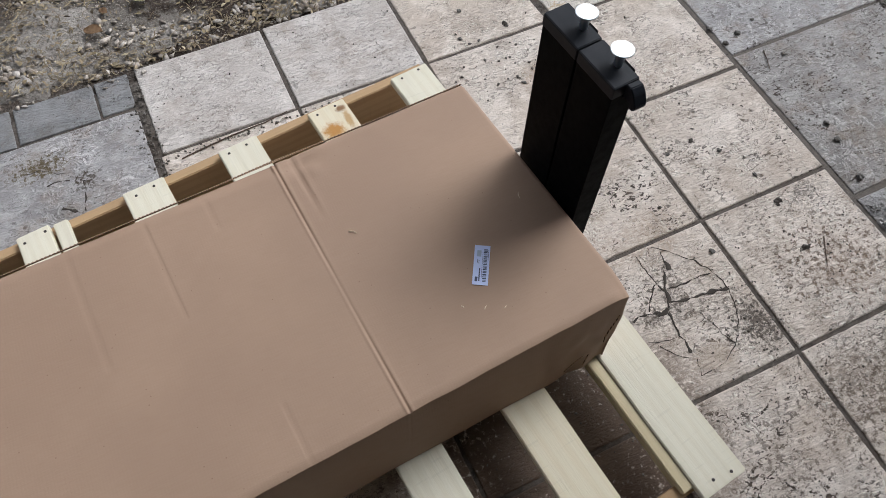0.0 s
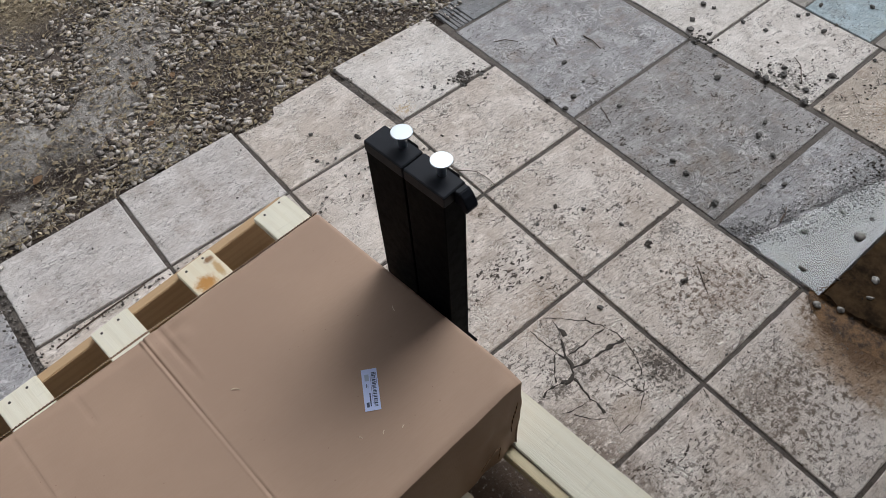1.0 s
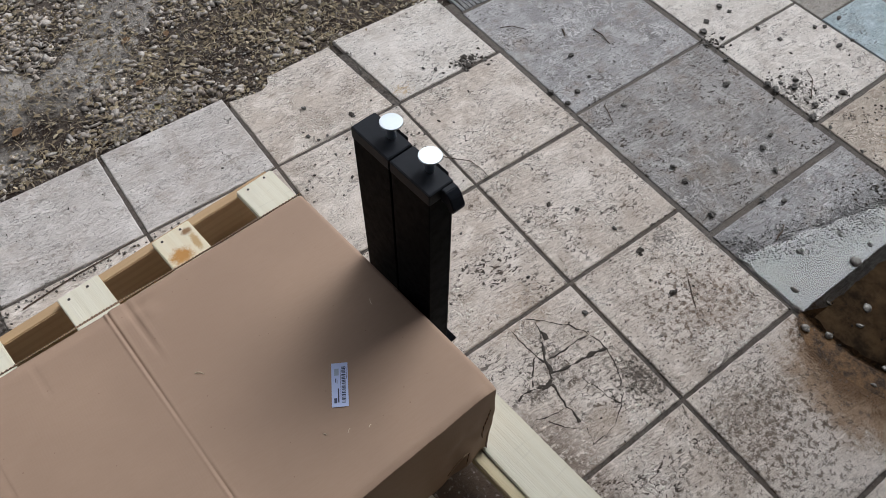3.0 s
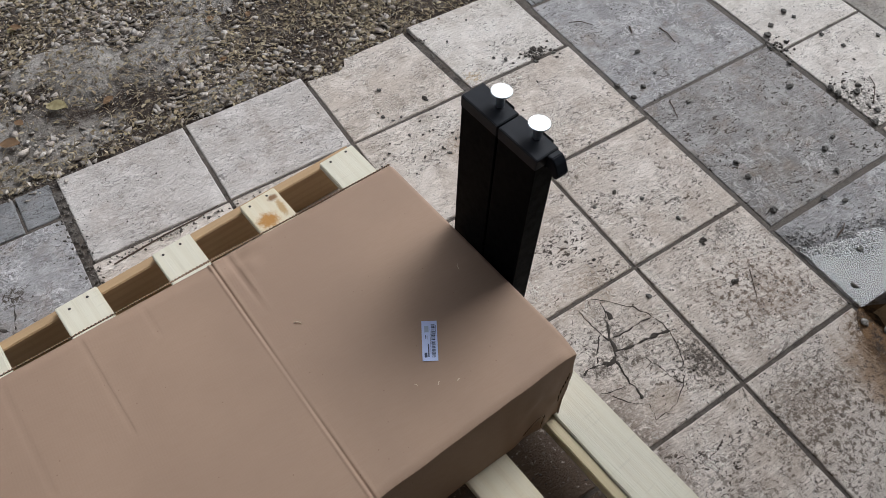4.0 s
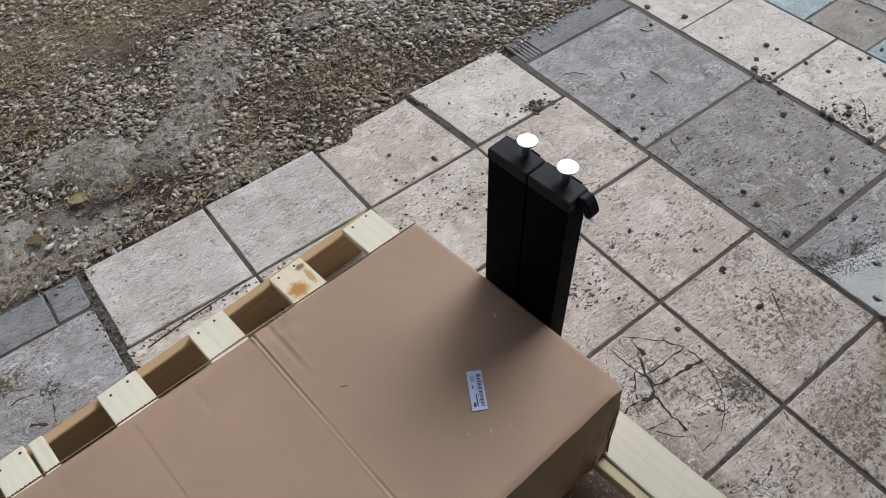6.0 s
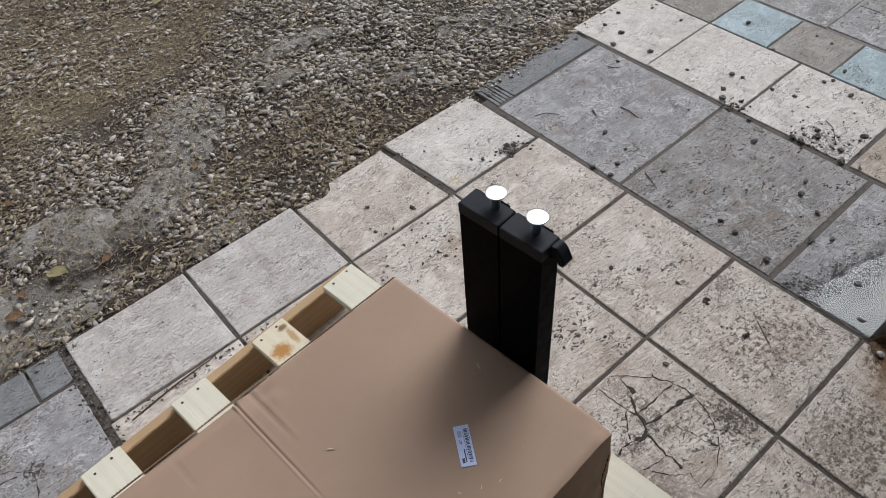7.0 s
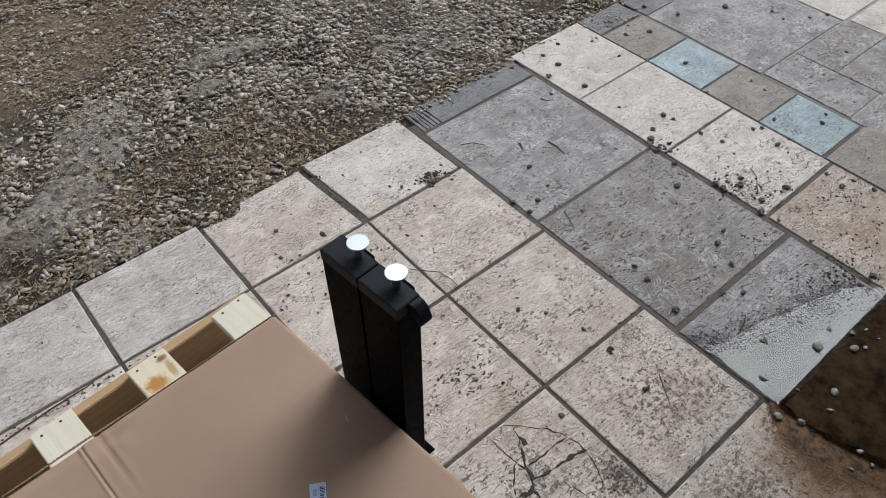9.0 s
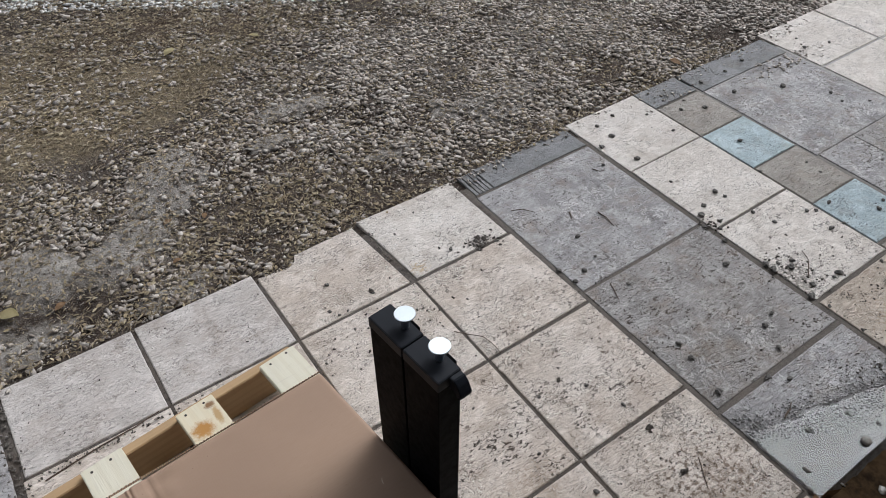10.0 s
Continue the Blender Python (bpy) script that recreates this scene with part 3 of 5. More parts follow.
def build_porch():
    roof = mesh_ob("roof", box_bm(-7, 7, -3.4, -0.2, 2.6, 2.74, 0.01), M_ROOF)
    tagged(roof, "brown boarded porch roof over the paving edge", "roof", kind="structure")
    wall = mesh_ob("wall_south", box_bm(-7, 7, -3.4, -3.15, -0.05, 2.597), M_RENDER)
    tagged(wall, "plain beige rendered house wall behind the porch", "wall", kind="structure")


build_porch()

# ---- pallet ----
def plank_bm(length, width, thick, seed, bevel=0.0025):
    """A sawn board, its far end at y = 0, running to -y; slightly bowed and uneven."""
    rng = random.Random(seed)
    bm = bmesh.new()
    n = 14
    o = rng.uniform(0, 90)
    rows = []
    for i in range(n + 1):
        y = -length * i / n
        wob = 0.0016 * noise.noise(Vector((o, y * 5, 0)))
        row = []
        for sx, sz in ((-1, 0), (-1, 1), (1, 1), (1, 0)):
            row.append(bm.verts.new((sx * width / 2 + wob + 0.0015 * noise.noise(Vector((o + sx * 7, y * 9, sz))), y + (0.0025 * noise.noise(Vector((o, sx, sz * 3))) if i in (0, n) else 0), -thick * (1 - sz))))
        rows.append(row)
    for a, b in zip(rows, rows[1:]):
        for j in range(4):
            bm.faces.new((a[j], b[j], b[(j + 1) % 4], a[(j + 1) % 4]))
    bm.faces.new(rows[0])
    bm.faces.new(rows[-1][::-1])
    bmesh.ops.recalc_face_normals(bm, faces=bm.faces[:])
    long_edges = [e for e in bm.edges if abs(e.verts[0].co.y - e.verts[1].co.y) > 0.02 or any(len(f.verts) == 4 and abs(f.normal.y) > 0.9 for f in e.link_faces)]
    bmesh.ops.bevel(bm, geom=long_edges, offset=bevel, segments=2, affect="EDGES")
    return bm


SLAT_TOP, PITCH, PALLET_TURN = 0.145, 0.2505, 6.2


def build_pallet():
    pallet = tagged(empty("pallet", pose(-0.549, 0.687, 0)), "pale rough-sawn pine pallet lying on the paving", "pallet")
    row_dir = Vector((-math.cos(radians(5.2)), -math.sin(radians(5.2)), 0))
    along = Vector((math.sin(radians(PALLET_TURN)), -math.cos(radians(PALLET_TURN)), 0))
    for i in range(8):
        at = row_dir * PITCH * i
        width = 0.106 if i else 0.112
        pieces = [(0.0, width)]
        if i == 4:
            pieces = [(-0.022, 0.078), (0.043, 0.034)]
        for dx, w in pieces:
            slat = part("slat", plank_bm(1.285 if i != 4 else 1.28, w, 0.021, i * 3 + int(w * 1000)), M_PINE_KNOT if i == 1 else M_PINE, pallet)
            tilt = 0.7 if i == 4 and dx > 0 else 0.0
            slat.matrix_local = pose(at.x + dx, at.y + 0.0015 * (i % 3), SLAT_TOP, 0, 0, PALLET_TURN - tilt)
            if dx > 0:
                continue
            for k, (nx, ny) in enumerate(((-0.027, -0.021), (0.024, -0.014), (-0.02, -1.262), (0.026, -1.266))):
                nail = part("nail", lathe_bm([(0.0006, -0.001), (0.0036, 0.0), (0.0034, 0.0009), (0.001, 0.0013)], 10), M_NAIL, slat)
                nail.matrix_local = pose(nx + 0.004 * math.sin(i * 5 + k), ny + 0.004 * math.cos(i * 7 + k), 0.0002)
    # boards on edge under the slats' ends and middle
    for back in (0.0, 0.62, 1.257):
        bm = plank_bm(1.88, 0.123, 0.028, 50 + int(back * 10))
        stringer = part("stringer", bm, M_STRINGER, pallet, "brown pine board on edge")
        start = along * back
        stringer.matrix_local = Matrix.Translation((start.x + 0.05, start.y - 0.004 + 0.006, 0.0625)) @ pose(0, 0, 0, 0, 0, -90 + 6.2) @ pose(0, 0, 0, 0, 90, 0) 
    strip = part("edge_strip", plank_bm(0.72, 0.026, 0.032, 77), M_PINE_RAW, pallet, "narrow pine strip beside the end slat")
    strip.matrix_local = Matrix.Translation(along * 0.535 + Vector((-0.0700, -0.007, 0.1385))) @ pose(0, 0, 0, 0, 0, PALLET_TURN)
    return pallet


build_pallet()


# ---- cardboard box ----
TOP = [Vector((-0.464, -0.216, 0.381)), Vector((-0.533, 0.396, 0.381)), Vector((-2.02, 0.305, 0.378)), Vector((-1.97, -0.320, 0.378))]
FOOT = [Vector((-0.492, -0.248, 0.147)), Vector((-0.540, 0.385, 0.147)), Vector((-2.02, 0.300, 0.147)), Vector((-1.98, -0.335, 0.147))]


def bilinear(c, u, v):
    """u runs from the near end along the length, v from the front edge to the back one."""
    return c[0] * (1 - u) * (1 - v) + c[1] * (1 - u) * v + c[2] * u * v + c[3] * u * (1 - v)


def crease(d, depth, width):
    return depth * math.exp(-(d / width) ** 2)


def top_relief(x, y, u, v):
    """Shallow folds, the crushed near corner and a sagging lid."""
    z = 0.0012 * noise.noise(Vector((x * 6, y * 6, 0))) - 0.003 * math.sin(math.pi * min(1, v)) * math.sin(math.pi * min(1, u * 1.2)) ** 2
    line = x + 0.994 - 0.078 * (0.345 - y)
    fade = 0.25 + 0.75 * min(1.0, max(0.0, abs(y - 0.03) * 4.5 - 0.15))
    z += fade * (crease(line, -0.0028, 0.0024) + crease(line + 0.0055, 0.0015, 0.0026) + crease(line - 0.0055, 0.0006, 0.004))
    if y > 0.19:
        z += (crease(x + 0.956 - 0.07 * (0.345 - y), -0.0036, 0.0032) + crease(x + 0.948 - 0.07 * (0.345 - y), 0.0018, 0.004)) * min(1.0, (y - 0.19) * 12)
    z -= 0.0075 * math.exp(-(((x + 0.945) / 0.035) ** 2 + ((y - 0.345) / 0.022) ** 2))
    z += 0.004 * math.exp(-(((x + 0.925) / 0.02) ** 2 + ((y - 0.318) / 0.02) ** 2))
    back = 0.39 - 0.0569 * (-0.526 - x)
    if x < -0.985:
        k = min(1.0, (-0.985 - x) / 0.02) * max(0.25, 1.0 - (-0.985 - x) / 0.9)
        z -= 0.006 * k / (1 + math.exp(max(-30.0, min(30.0, (back - y - 0.017 * k) * 1400))))
    for cx, lo, hi, dep in ((-1.281, 0.10, 0.335, -0.0012), (-1.440, 0.05, 0.335, -0.0012), (-1.153, 0.26, 0.34, -0.0013), (-1.196, -0.26, -0.14, -0.0012)):
        if lo < y < hi:
            z += crease(x - cx - 0.10 * (0.33 - y), dep, 0.0032)
    z -= 0.012 * math.exp(-(((x + 0.466) / 0.022) ** 2 + ((y + 0.213) / 0.03) ** 2))
    return z


def build_box():
    box = tagged(empty("cardboard_box", pose(-1.24, 0.04, 0.147)), "long brown cardboard box lying across the pine pallet", "box")
    inv = box.matrix_world.inverted()
    nu, nv = 260, 72
    us = [(i / nu) ** 1.15 for i in range(nu + 1)]
    for lo, hi, step in ((0.455, 0.545, 0.0014), (0.674, 0.692, 0.002), (0.725, 0.755, 0.002), (0.80, 0.855, 0.002), (0.95, 1.0, 0.0025)):
        us += [(lo + k * step) / 1.5 for k in range(int((hi - lo) / step))]
    us = sorted(us)
    bm = bmesh.new()
    rows = []
    for u in us:
        row = []
        for j in range(nv + 1):
            v = j / nv
            p = bilinear(TOP, u, v)
            edge = min(v, 1 - v) * 0.6
            end = u * 1.5
            drop = 0.0
            for d in (edge, end):
                if d < 0.008:
                    drop += 0.0045 * (1 - d / 0.008) ** 2
            wav = 0.0018 * noise.noise(Vector((p.x * 16, 3.0 if v > 0.5 else 9.0, 0))) * (1.0 if edge < 0.02 else 0.0)
            row.append(bm.verts.new(inv @ Vector((p.x, p.y + wav, p.z + top_relief(p.x, p.y, u, v) - drop))))
        rows.append(row)
    for a, b in zip(rows, rows[1:]):
        for j in range(nv):
            bm.faces.new((a[j], a[j + 1], b[j + 1], b[j]))
    bmesh.ops.recalc_face_normals(bm, faces=bm.faces[:])
    rim = [rows[0][:], [r[-1] for r in rows], rows[-1][::-1], [r[0] for r in rows][::-1]]
    rim = [[v.co.copy() for v in side] for side in rim]
    top = part("top_panel", bm, M_CARD, box, smooth=True)
    if top.data.polygons[500].normal.z < 0:
        top.data.flip_normals()

    # the walls, from the top panel's rim to the foot, with dents near the crushed corner
    names = ("end_panel", "back_panel", "far_end_panel", "front_panel")
    ends = [(FOOT[0], FOOT[1]), (FOOT[1], FOOT[2]), (FOOT[2], FOOT[3]), (FOOT[3], FOOT[0])]
    nz = 14
    for name, side, (fa, fb) in zip(names, rim, ends):
        bm = bmesh.new()
        fa, fb = inv @ fa, inv @ fb
        cols = []
        total = (side[-1] - side[0]).length
        out = (fb - fa).normalized().cross(Vector((0, 0, 1)))
        for p in side:
            k = (p - side[0]).length / total
            foot = fa.lerp(fb, k)
            col = []
            for i in range(nz + 1):
                s = i / nz
                q = p.lerp(foot, s)
                w = p + Vector((-1.24, 0.04, 0.147))
                bulge = 0.004 * math.sin(math.pi * s) + 0.003 * noise.noise(Vector((w.x * 5, w.y * 5, s * 2)))
                near = math.exp(-(((w.x + 0.50) / 0.10) ** 2 + ((w.y + 0.23) / 0.09) ** 2))
                bulge += near * (0.004 * math.sin(6.0 * s + 1.0) - 0.004 * s + 0.007 * noise.noise(Vector((w.x * 22, w.y * 22, s * 5))))
                if 0 < i:
                    q = q + out * bulge * min(1.0, 3 * s)
                col.append(bm.verts.new(q))
            cols.append(col)
        for a, b in zip(cols, cols[1:]):
            for i in range(nz):
                bm.faces.new((a[i], b[i], b[i + 1], a[i + 1]))
        bmesh.ops.recalc_face_normals(bm, faces=bm.faces[:])
        part(name, bm, M_CARD, box, smooth=True)

    # raw corrugated edge along the back of the lid
    bm = bmesh.new()
    a, b = TOP[1], TOP[2]
    n = 360
    pts = []
    for i in range(n + 1):
        k = i / n
        p = a.lerp(b, k)
        gape = 0.0035 + 0.0035 * math.exp(-((p.x + 1.0) / 0.10) ** 2)
        zig = 0.0012 * (1 if i % 2 else -1)
        pts.append((inv @ (p + Vector((0.002, 0.0025, -0.0035))), inv @ (p + Vector((0.002, 0.0035 + gape + zig, -0.0065))), inv @ (p + Vector((0.002, 0.003 + gape, -0.012)))))
    rows = [[bm.verts.new(q) for q in t] for t in pts]
    for r, s in zip(rows, rows[1:]):
        for j in range(2):
            bm.faces.new((r[j], s[j], s[j + 1], r[j + 1]))
    part("corrugated_edge", bm, M_CARD_EDGE, box, "torn edge with dark open flutes")

    def tear(marks, w):
        bm = bmesh.new()
        rows = []
        for i, (u, sv) in enumerate(marks):
            p = bilinear(TOP, u, 0).lerp(bilinear(FOOT, u, 0), sv) + Vector((0.0, -0.0085, 0))
            t = math.sin(math.pi * (i + 0.4) / (len(marks) - 0.2))
            rows.append([bm.verts.new(inv @ (p + Vector((-w * t, -0.001, 0)))), bm.verts.new(inv @ (p + Vector((0, -0.003, 0)))), bm.verts.new(inv @ (p + Vector((w * t, -0.001, 0))))])
        for a, b in zip(rows, rows[1:]):
            for k in range(2):
                bm.faces.new((a[k], a[k + 1], b[k + 1], b[k]))
        part("tear", bm, M_CARD_EDGE, box, "dark torn crease in the crushed card corner")
    tear([(0.014, 0.20), (0.017, 0.30), (0.022, 0.40), (0.024, 0.50), (0.023, 0.58)], 0.0022)
    tear([(0.045, 0.66), (0.055, 0.64), (0.068, 0.68), (0.082, 0.76)], 0.0012)
    tear([(0.045, 0.66), (0.046, 0.75), (0.048, 0.84)], 0.001)

    # printed label with bars
    label = part("shipping_label", box_bm(-0.0160, 0.0150, -0.0445, 0.0435, 0, 0.0003), M_LABEL, box, "small pale blue-white paper label with bar code")
    z = 0.381 + top_relief(-0.70, -0.04, 0.15, 0.3) + 0.0008
    label.matrix_world = pose(-0.7015, -0.0395, z, 0, 0, -30.5)
    rng = random.Random(4)
    y = -0.037
    while y < 0.034:
        h = rng.choice((0.0009, 0.0014, 0.0022, 0.003))
        bar = part("barcode_bar", box_bm(0.003, 0.0105, y, y + h, 0.0003, 0.0005), M_INK, label)
        y += h + rng.choice((0.0009, 0.0013, 0.002))
    part("print_block", box_bm(-0.0105, -0.002, 0.018, 0.032, 0.0003, 0.0005), M_INK_SOFT, label)
    for x0, y0, x1, y1 in ((-0.009, 0.004, -0.0075, 0.012), (-0.006, 0.002, -0.005, 0.010), (-0.0045, -0.036, -0.002, -0.008), (-0.0115, -0.037, -0.006, -0.027), (0.0008, -0.03, 0.0014, 0.030), (0.0118, 0.010, 0.0126, 0.034)):
        part("print_bar", box_bm(x0, x1, y0, y1, 0.0003, 0.0005), M_INK, label)
    return box


build_box()


# ---- two black posts ----
def frustum(sections, bevel=0.0):
    bm = bmesh.new()
    rings = [[bm.verts.new((x, y, z)) for x, y in ((x0, y0), (x1, y0), (x1, y1), (x0, y1))] for x0, x1, y0, y1, z in sections]
    for a, b in zip(rings, rings[1:]):
        for j in range(4):
            bm.faces.new((a[j], a[(j + 1) % 4], b[(j + 1) % 4], b[j]))
    bm.faces.new(rings[0][::-1])
    bm.faces.new(rings[-1])
    if bevel:
        bmesh.ops.bevel(bm, geom=bm.edges[:], offset=bevel, segments=2, affect="EDGES")
    return bm


POST_TOP, POST_FOOT, POST_W, POST_D = 0.757, 0.147, 0.0962, 0.052


def levelling_foot(parent, x, y, z, turn):
    foot = part("levelling_foot", lathe_bm([(0.0006, 0.0335), (0.0192, 0.0335), (0.0200, 0.0324), (0.0197, 0.0312), (0.0175, 0.0290), (0.0125, 0.0240), (0.0098, 0.0205), (0.0080, 0.0190)]), M_ZINC, parent, "round silver zinc-plated levelling foot", smooth=False)
    foot.matrix_local = pose(x, y, z, 3.0 * math.sin(turn), 2.0, 0)
    part("stem", lathe_bm([(0.0078, -0.012), (0.0078, 0.0195)], 24), M_ZINC, foot)
    hole = part("tommy_hole", lathe_bm([(0.0022, 0.0), (0.0022, 0.0012)], 12), M_BLACK, foot)
    hole.matrix_local = pose(0, 0, 0.010, 0, 0, turn) @ pose(0.0072, 0, 0, 0, 90, 0)


def build_post(m, clip):
    """A rectangular post; its front face looks to -x, width along y."""
    post = tagged(empty("metal_post", m), "black steel post with a silver levelling foot, upright behind the box", "post", group="black posts")
    h = POST_TOP - POST_FOOT
    part("column", box_bm(0, POST_D, -POST_W / 2, POST_W / 2, 0.006, h - 0.026, 0.0022, 3), M_BLACK, post)
    part("end_cap", frustum([(-0.0012, POST_D - 0.001, -POST_W / 2 - 0.001, POST_W / 2 + 0.001, h - 0.0265), (-0.0012, POST_D - 0.001, -POST_W / 2 - 0.001, POST_W / 2 + 0.001, h - 0.002), (0.0, POST_D - 0.002, -POST_W / 2 + 0.0005, POST_W / 2 - 0.0005, h)], 0.0012), M_PLASTIC, post, "black plastic end cap")
    part("base_plate", box_bm(-0.001, POST_D + (0.030 if clip else 0.02), -POST_W / 2, POST_W / 2, 0, 0.0055, 0.001), M_BLACK, post)
    part("rear_flange", box_bm(POST_D, POST_D + 0.006, -POST_W / 2 + 0.018, POST_W / 2 - 0.018, 0.02, h - 0.004, 0.0015), M_BLACK, post)
    levelling_foot(post, 0.037, -0.008 if clip else -0.013, h, 3.6)
    if clip:
        # bent hook at the top of the side
        bm = bmesh.new()
        prof = [(0.0, 0.002), (0.012, 0.003), (0.022, -0.006), (0.032, -0.026), (0.029, -0.037), (0.020, -0.038), (0.015, -0.028), (0.004, -0.026), (0.0, -0.034)]
        a = [bm.verts.new((0.024, -POST_W / 2 - u, h - 0.004 + w)) for u, w in prof]
        b = [bm.verts.new((0.050, -POST_W / 2 - u, h - 0.006 + w)) for u, w in prof]
        n = len(prof)
        for i in range(n):
            bm.faces.new((a[i], a[(i + 1) % n], b[(i + 1) % n], b[i]))
        bm.faces.new(a[::-1])
        bm.faces.new(b)
        bmesh.ops.recalc_face_normals(bm, faces=bm.faces[:])
        bmesh.ops.bevel(bm, geom=bm.edges[:], offset=0.0015, segments=2, affect="EDGES")
        part("hook", bm, M_PLASTIC, post, "bent black hook at the top")
    return post


build_post(pose(-0.4885, 0.1355, POST_FOOT, 0, 0, 5.6), False)
build_post(pose(-0.4785, 0.0355, POST_FOOT, 0, 0, 5.6), True)


# ---- small things on the box ----
def build_shaving(x, y, turn, size):
    n = 7
    pts = [(size * (i / n - 0.5), 0.2 * size * math.sin(2.4 * i / n), 0.0008 + 0.0015 * math.sin(math.pi * i / n)) for i in range(n + 1)]
    ob = mesh_ob("wood_shaving", tube_bm(pts, 0.0011, 5), M_SHAVING)
    tagged(ob, "tiny pale wood shaving lying on the cardboard box", "shaving", group="wood shavings on the box")
    ob.matrix_world = pose(x, y, 0.381 + top_relief(x, y, 0.3, 0.5) + 0.0004, 0, 0, turn)


for row in ((-0.905, 0.136, -48, 0.016), (-0.555, 0.075, 62, 0.017), (-0.735, -0.125, 30, 0.008), (-0.775, -0.105, -70, 0.006), (-0.70, -0.14, 10, 0.006)):
    build_shaving(*row)


# ---- things on the paving ----
STONES = []
for seed in range(7):
    me = bpy.data.meshes.new("stone")
    bm = stone_bm(seed, 0.55)
    bm.to_mesh(me)
    bm.free()
    me.materials.append(M_CLOD)
    STONES.append(me)
WET_STONES = []
for seed in range(20, 25):
    me = bpy.data.meshes.new("pebble")
    bm = stone_bm(seed, 0.6)
    bmesh.ops.smooth_vert(bm, verts=bm.verts[:], factor=0.35, use_axis_x=True, use_axis_y=True, use_axis_z=True)
    bm.to_mesh(me)
    bm.free()
    me.polygons.foreach_set("use_smooth", [True] * len(me.polygons))
    me.materials.append(M_WET_PEBBLE)
    WET_STONES.append(me)
rng = random.Random(11)


def lay_stone(x, y, size, label, group):
    ob = new("stone", rng.choice(STONES))
    ob.matrix_world = pose(x, y, size * 0.42, rng.uniform(-12, 12), rng.uniform(-12, 12), rng.uniform(0, 360)) @ Matrix.Diagonal((size, size, size, 1))
    tagged(ob, label, "stone", group=group)


# on the pale pavers, size in metres beside the place
CLODS_PALE = [(1.38, 0.91), (1.14, 1.03), (1.05, 1.0), (1.11, 0.86), (1.25, 1.14), (1.38, 1.06), (1.22, 0.38), (1.24, 0.30), (1.05, 0.48), (1.10, 0.51), (1.20, 0.54), (1.21, 0.50), (1.11, 0.68), (1.39, 0.27), (1.42, 0.25), (1.38, 0.16), (1.44, 0.15), (1.17, 0.01), (1.20, 0.01), (1.08, 0.03), (1.03, 0.0), (1.05, 0.39), (1.08, 0.42), (1.01, 0.43), (1.01, 0.34), (1.09, 0.12), (1.07, 0.16), (1.12, 0.14), (1.03, 0.15), (1.03, 0.18), (1.04, -0.06), (1.37, -0.04), (1.35, -0.11), (1.41, -0.12), (1.42, -0.19), (1.05, -0.38)]
CLODS_FAR = [(1.53, 1.0), (1.63, 0.95), (1.55, 0.70), (1.65, 0.45), (1.64, 0.38), (1.45, 0.52), (1.68, 0.14), (1.50, 0.25), (1.62, 0.12), (2.19, 0.70), (1.84, 0.96), (2.17, 0.63), (2.27, 0.56), (2.35, 0.52), (2.06, 0.86), (2.14, 0.31), (2.45, 1.02), (2.5, 1.1), (2.6, 0.98), (1.95, 1.1), (2.1, 1.12), (1.78, 1.1)]
CLODS_GREY = [(1.14, 1.12), (0.87, 1.15), (0.97, 0.91), (0.60, 0.66), (0.58, 0.55), (0.50, 0.52), (0.44, 0.50), (0.43, 0.57), (0.58, 0.39), (0.92, 0.26), (0.86, 0.03), (0.80, 0.01), (0.76, -0.07), (0.69, -0.16), (0.48, -0.07), (0.52, 0.12), (0.51, 0.06), (0.64, -0.12), (0.72, -0.33), (0.81, -0.34), (0.76, -0.40), (0.58, -0.30), (0.99, -0.40)]
CLODS_CREAM = [(-0.25, 0.97), (-0.14, 0.85), (-0.28, 0.83), (-0.25, 0.83), (-0.30, 0.86), (0.19, 1.11), (0.07, 1.05), (0.16, 0.90), (0.19, 0.87), (0.29, 0.85), (0.35, 0.81), (0.27, 0.81), (0.20, -0.18), (0.04, 0.22), (0.22, 0.06), (-0.18, 0.33), (-0.14, 0.30), (-0.08, 0.08), (-0.03, -0.09), (-0.20, 0.62), (-0.16, 0.62), (0.18, 0.17)]
for spots, lo, hi, text in ((CLODS_PALE, 0.006, 0.013, "small dark grey stone on a pale stone paver"), (CLODS_FAR, 0.006, 0.012, "small dark stone on the mixed grey pavers"), (CLODS_GREY, 0.006, 0.011, "small dark stone on a grey stone paver"), (CLODS_CREAM, 0.004, 0.008, "small dark clod of earth on a cream paver")):
    for x, y in spots:
        lay_stone(x, y, rng.uniform(lo, hi), text, "loose stones on the paving")

def build_mud_clod(x, y, size, seed):
    """A flat crumbly clod of wet earth trodden on to a paver."""
    size *= 0.72
    bm = stone_bm(seed, 0.35, 3)
    for v in bm.verts:
        v.co *= size * (1 + 0.35 * noise.noise(v.co * 3.0 + Vector((seed, 0, 0))))
        v.co.z = max(v.co.z, -0.001)
    ob = mesh_ob("mud_clod", bm, M_CRACK)
    ob.matrix_world = pose(x, y, 0.001, 0, 0, seed * 47)
    tagged(ob, "flat clod of dark wet earth stuck on a cream paver", "mud clod", group="mud clods on the paving")


for i, (x, y, size) in enumerate(((0.301, 0.861, 0.017), (0.318, 0.846, 0.012), (0.287, 0.818, 0.013), (0.272, 0.806, 0.010), (0.362, 0.817, 0.011), (0.350, 0.829, 0.009), (0.347, 0.787, 0.009), (0.366, 0.797, 0.006), (0.225, -0.035, 0.014), (0.218, -0.046, 0.009), (0.201, -0.183, 0.015), (0.126, 0.233, 0.010), (-0.142, 0.862, 0.012))):
    build_mud_clod(x, y, size, 300 + i)

